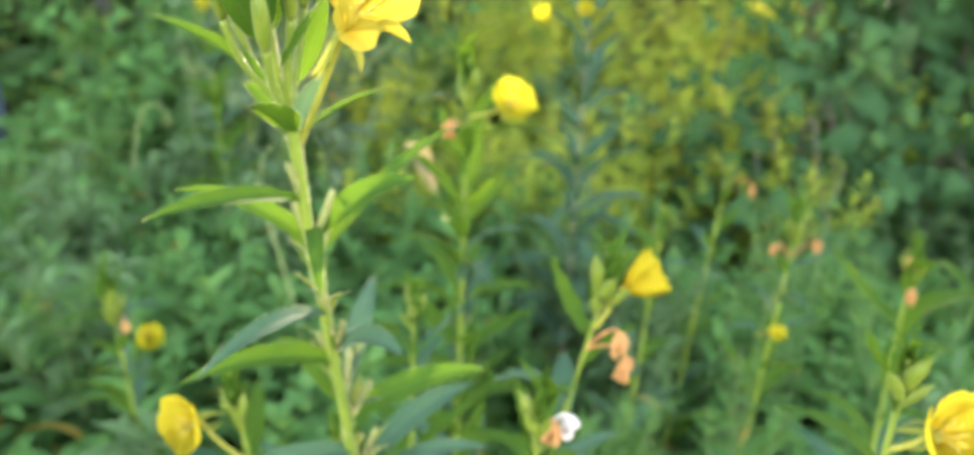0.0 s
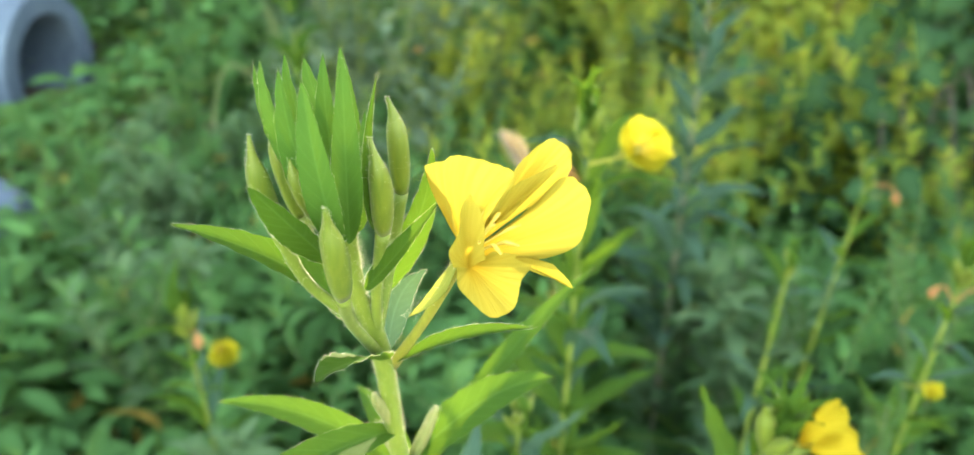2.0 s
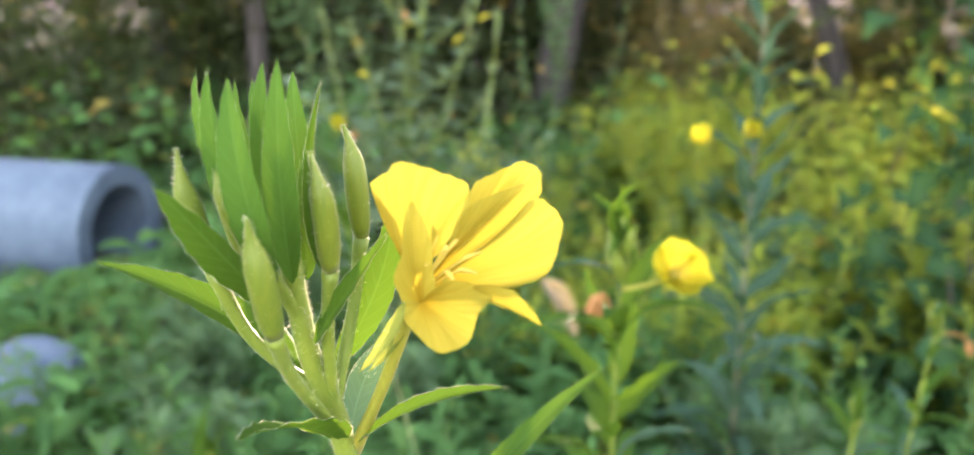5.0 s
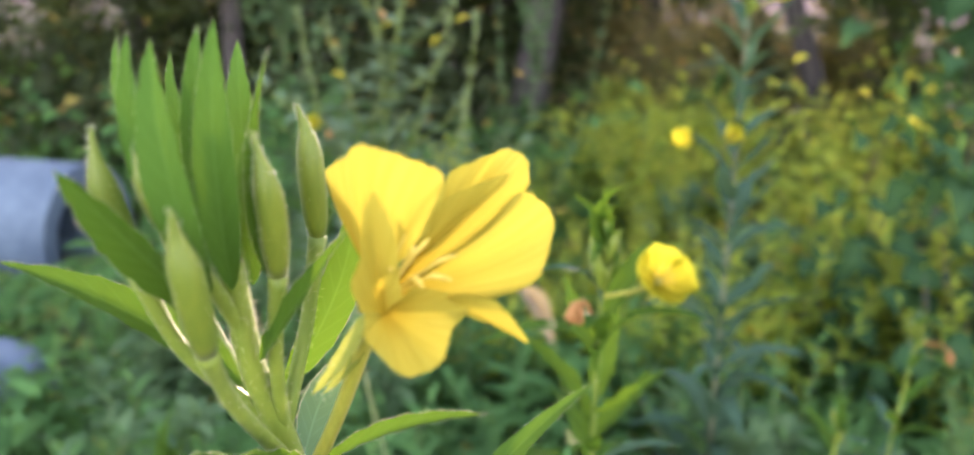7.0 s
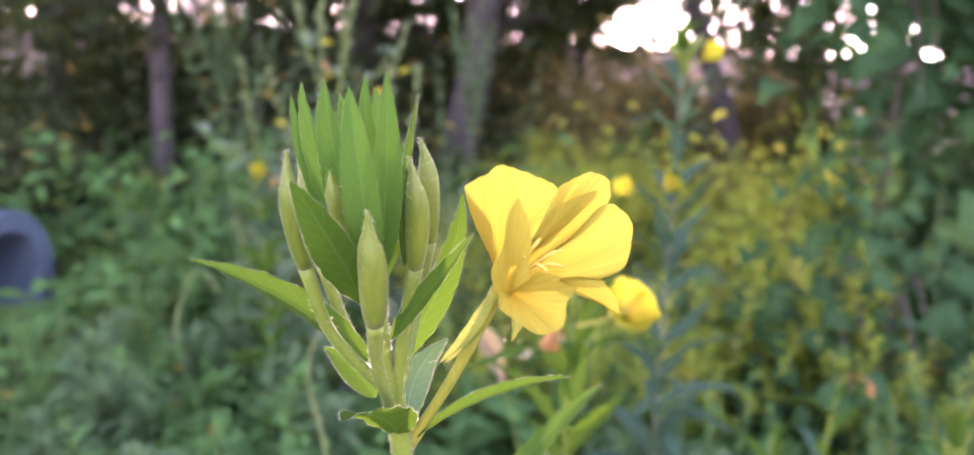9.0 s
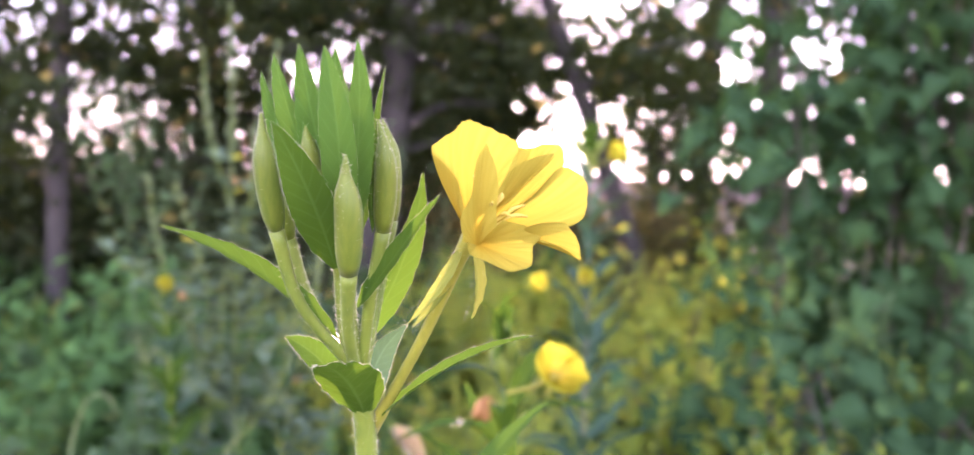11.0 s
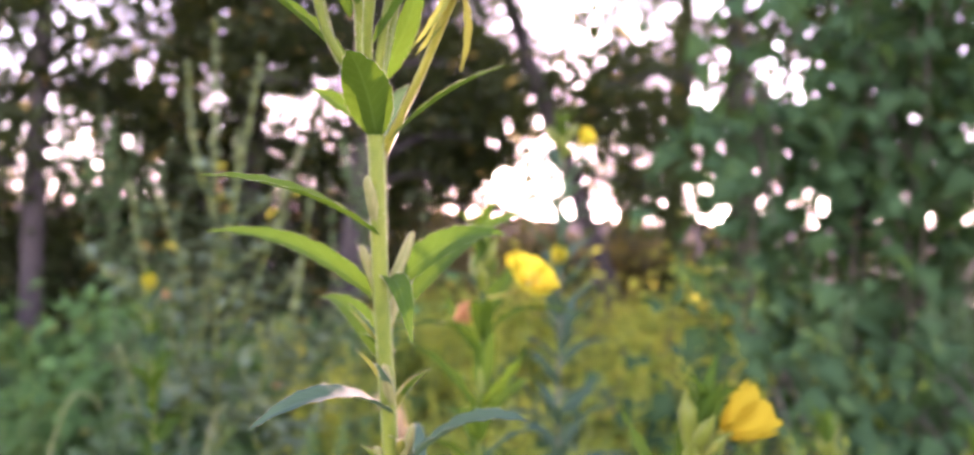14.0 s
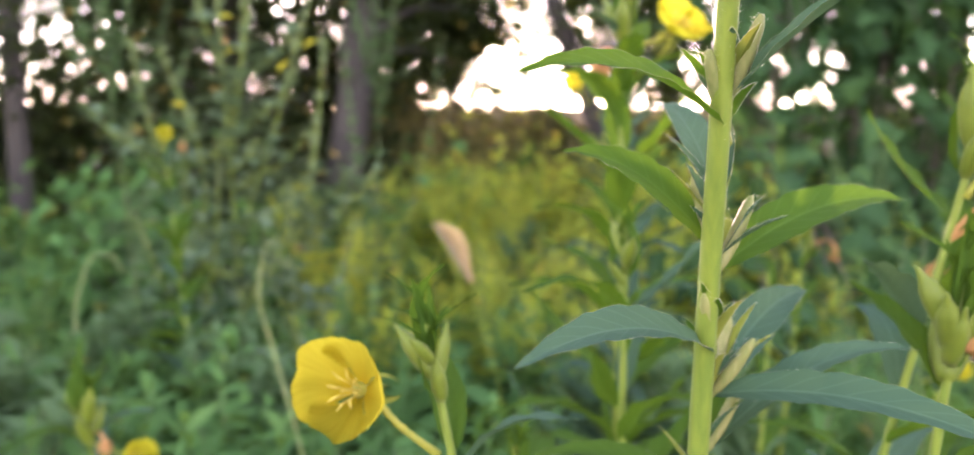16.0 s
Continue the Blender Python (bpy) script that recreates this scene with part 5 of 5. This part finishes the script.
# ---- climbing vines over the shrubs ----
def vine_wall(base, size, label, leaves, seed, leaf=0.13, picked=120):
    """Hanging shoots with big heart-shaped leaves."""
    r = np.random.default_rng(seed)
    w = thing("vine", base, label, "climbing vine")
    shoots = []
    for k in range(16):
        x, y = r.uniform(-1, 1) * size[0], r.uniform(-1, 1) * size[1]
        h = size[2] * r.uniform(0.65, 1.0)
        line = spline([(x * 0.6, y * 0.5, 0), (x * 0.9, y, h * 0.5), (x, y - 0.1, h), (x * 1.1, y - 0.35, h * 0.75)], 7)
        v, f, uv = tube(line, [0.005, 0.004, 0.003, 0.002], 6)
        part("shoot", mesh_of("shoot", v, f, M_TWIG, uv), w)
        shoots.append(line)
    pos = []
    for k in range(leaves):
        line = shoots[r.integers(len(shoots))]
        u = r.uniform(0.05, 1.0)
        pos.append(line[int(u * (len(line) - 1))] + r.standard_normal(3) * np.array((0.22, 0.16, 0.14)))
    pos = np.array(pos)
    pos[:, 2] = np.maximum(pos[:, 2], 0.1)
    a = r.uniform(0, 6.28, leaves)
    way = np.stack([0.6 * np.cos(a), 0.6 * np.sin(a) - 0.3, r.uniform(-0.9, -0.1, leaves)], -1)
    up = np.stack([r.uniform(-0.5, 0.5, leaves), r.uniform(-1.0, 0.2, leaves), np.full(leaves, 0.9)], -1)
    ms = poses(pos, way, up, leaf * r.uniform(0.55, 1.2, leaves))
    order = np.argsort(pos[:, 1])
    me = mesh_of("leaf", HEART[0], HEART[1], M_VINE, HEART[2])
    for i in order[:picked]:
        part("leaf", me, w, Matrix(ms[i].tolist()))
    tagged(part("foliage", many("foliage", HEART, ms[order[picked:]], M_VINE_I), w), kind="stuff")
    return w


vine_wall((1.98, 3.3, 0), (0.45, 0.35, 2.35), "curtain of large heart-shaped vine leaves climbing a shrub", 1000, 51)
vine_wall((2.65, 3.2, 0), (0.6, 0.4, 2.7), "thick dark vine with large heart-shaped leaves", 1200, 52)
vine_wall((3.5, 3.8, 0), (0.7, 0.5, 3.0), "thick dark vine with large heart-shaped leaves", 1100, 53, picked=60)
vine_wall((1.55, 2.35, 0), (0.5, 0.3, 0.75), "low vine scrambling over the weeds", 620, 54, 0.10)
vine_wall((2.3, 2.1, 0), (0.5, 0.3, 0.8), "low vine scrambling over the weeds", 700, 55, 0.10)


# ---- trees ----
def tree(base, tilt, height, radius, label, clumps, leaves, seed, crown_from=0.3, wide=1.6, leaf=0.12, mat=None, template=TREELEAF, low=1.5):
    r = np.random.default_rng(seed)
    t = thing("tree", base, label, "tree")
    b0 = np.array(base, float)
    top = np.array((tilt[0] * height, tilt[1] * height, height))
    line = spline([(0, 0, -0.05), top * 0.3 + np.array((r.uniform(-0.05, 0.05), 0, 0)), top * 0.65 + np.array((r.uniform(-0.08, 0.08), 0, 0)), top], 10)
    v, f, uv = tube(line, [radius * 1.25, radius, radius * 0.9, radius * 0.7, radius * 0.3], 14, 0.03, 5, 0.05)
    part("trunk", mesh_of("trunk", v, f, M_BARK, uv), t)
    tips = []
    for k in range(clumps):
        h = crown_from + (1 - crown_from) * (k + r.uniform(0, 1)) / clumps
        p = line[min(int(h * (len(line) - 1)), len(line) - 1)]
        a = r.uniform(0, 6.28)
        ln = wide * (1.15 - 0.75 * h) * r.uniform(0.5, 1.0)
        e = p + np.array((math.cos(a) * ln, math.sin(a) * ln, ln * r.uniform(-0.15, 0.35)))
        limb = spline([p, (p + e) / 2 + np.array((0, 0, 0.12 * ln)), e], 6)
        v, f, uv = tube(limb, [radius * 0.28, radius * 0.16, 0.006], 6)
        part("limb", mesh_of("limb", v, f, M_BARK, uv), t)
        tips.append(limb)
    pos = []
    per = leaves // clumps
    for limb in tips:
        u = r.uniform(0.15, 1.0, per)
        base_p = limb[(u * (len(limb) - 1)).astype(int)]
        knots = r.standard_normal((9, 3)) * np.array((0.34, 0.34, 0.2))
        pos.append(base_p + knots[r.integers(0, 9, per)] + r.standard_normal((per, 3)) * 0.12)
    pos = np.concatenate(pos)
    keep = clear_of_sun(pos + b0) & (pos[:, 2] + b0[2] > low * r.uniform(0.75, 1.1, len(pos)))
    pos = pos[keep]
    n = len(pos)
    a = r.uniform(0, 6.28, n)
    way = np.stack([np.cos(a), np.sin(a), r.uniform(-0.9, 0.2, n)], -1)
    up = r.standard_normal((n, 3)) * 0.5 + np.array((0, 0, 1.0))
    tagged(part("crown", many("crown", template, poses(pos, way, up, leaf * r.uniform(0.6, 1.3, n)), mat or M_SHADE_LEAF), t), kind="stuff")
    return t


tree((-2.35, 5.85, 0), (0.01, 0.0), 5.6, 0.068, "slim straight tree with a dark furrowed trunk", 22, 9000, 71, 0.28)
tree((-0.31, 6.5, 0), (0.115, 0.02), 5.6, 0.14, "leaning grey-barked tree in the middle of the thicket", 24, 6800, 72, 0.30)
tree((2.33, 6.9, 0), (-0.38, 0.0), 4.5, 0.085, "dark trunk leaning over against the bright haze", 12, 3800, 73, 0.42, low=1.7)
tree((2.63, 5.5, 0), (-0.02, 0.03), 5.5, 0.085, "straight tree half hidden by vines", 20, 7500, 74, 0.24, low=1.2)
tree((-1.15, 7.4, 0), (0.02, 0.0), 5.5, 0.12, "dark tree behind the tall weeds", 30, 13000, 75, 0.10, 1.7, low=0.5)
tree((-3.7, 7.0, 0), (0.03, 0.0), 5.5, 0.13, "dark broadleaf tree at the edge of the thicket", 26, 12500, 76, 0.10, 1.7, low=0.5)
tree((0.85, 9.3, 0), (0.06, 0.0), 3.3, 0.04, "slender tree in front of the low sun", 34, 10500, 82, 0.42, 1.9, 0.13, low=1.5)
tree((2.9, 9.0, 0), (-0.05, 0.0), 3.3, 0.04, "slender tree beside the leaning trunk", 26, 4200, 84, 0.45, 1.5, 0.13, low=1.5)
tree((0.55, 11.5, 0), (0.0, 0.0), 6.5, 0.07, "slender tree far behind", 30, 5200, 83, 0.2, 2.2, 0.16, low=1.5)
tree((-0.15, 9.8, 0), (0.0, 0.0), 6.5, 0.13, "tree behind the sunlit gap", 26, 8000, 77, 0.2, 2.0, low=1.6)
tree((3.6, 9.5, 0), (0.0, 0.0), 6.5, 0.13, "tree beyond the leaning trunk", 24, 7000, 78, 0.22, 2.0, low=1.7)
tree((-2.2, 9.6, 0), (0.0, 0.0), 6.5, 0.14, "far tree in the thicket", 26, 10000, 79, 0.12, 2.1, low=0.6)
tree((4.9, 6.4, 0), (0.0, 0.0), 6.0, 0.12, "tree behind the vine curtain", 26, 7000, 80, 0.06, 2.0, low=0.3)
tree((-5.6, 9.0, 0), (0.0, 0.0), 6.5, 0.14, "far tree in the thicket", 24, 10000, 81, 0.10, 2.2, low=0.4)
tree((-2.0, 8.7, 0), (0.02, 0.0), 5.2, 0.10, "dark tree between the thin trunk and the leaning one", 26, 4200, 85, 0.22, 1.7, low=1.0)
tree((3.55, 5.6, 0), (0.0, 0.0), 5.5, 0.10, "dark leafy tree over the vines", 22, 3600, 86, 0.12, 1.5, low=0.8)

# ---- concrete pipes and rubble ----
def pipe(at, turn, length, outer, wall, label):
    n = 40
    prof = [(0, outer), (0.012, outer + 0.004), (0.02, outer), (length, outer), (length, outer - wall), (0.012, outer - wall), (0, outer - wall + 0.008), (0, outer)]
    verts = [(-x, r * math.cos(2 * math.pi * k / n), r * math.sin(2 * math.pi * k / n)) for x, r in prof[:-1] for k in range(n)]
    m = len(prof) - 1
    faces = [(i * n + k, i * n + (k + 1) % n, ((i + 1) % m) * n + (k + 1) % n, ((i + 1) % m) * n + k) for i in range(m) for k in range(n)]
    ob = new("concrete_pipe", mesh_of("concrete_pipe", verts, faces, M_CONCRETE, smooth=False))
    ob.matrix_world = pose(*at, 0, 0, turn)
    return tagged(ob, label, "pipe", "concrete pipes")


pipe((-2.11, 3.42, 0.19), -5, 2.4, 0.325, 0.098, "pale grey concrete drain pipe lying in the weeds")


def rubble(at, size, seed, label):
    bm = bmesh.new()
    bmesh.ops.create_icosphere(bm, subdivisions=3, radius=1.0)
    for vv in bm.verts:
        d = 1 + 0.25 * noise.noise(vv.co * 1.3 + Vector((seed, 0, 0))) + 0.06 * noise.noise(vv.co * 5 + Vector((seed, 0, 0)))
        vv.co = Vector((max(-0.8, min(0.8, vv.co.x * d)) * size[0], max(-0.75, min(0.75, vv.co.y * d)) * size[1], max(-0.6, min(0.75, vv.co.z * d)) * size[2]))
    me = bpy.data.meshes.new("concrete_rubble")
    bm.to_mesh(me)
    bm.free()
    me.materials.append(M_CONCRETE)
    ob = new("concrete_rubble", me)
    ob.location = at
    return tagged(ob, label, "rubble", "broken concrete")


rubble((-1.57, 1.93, 0.11), (0.20, 0.17, 0.20), 2.0, "pale broken lump of concrete on the ground")
rubble((-1.50, 1.72, 0.04), (0.10, 0.09, 0.08), 5.0, "small broken piece of concrete on the ground")
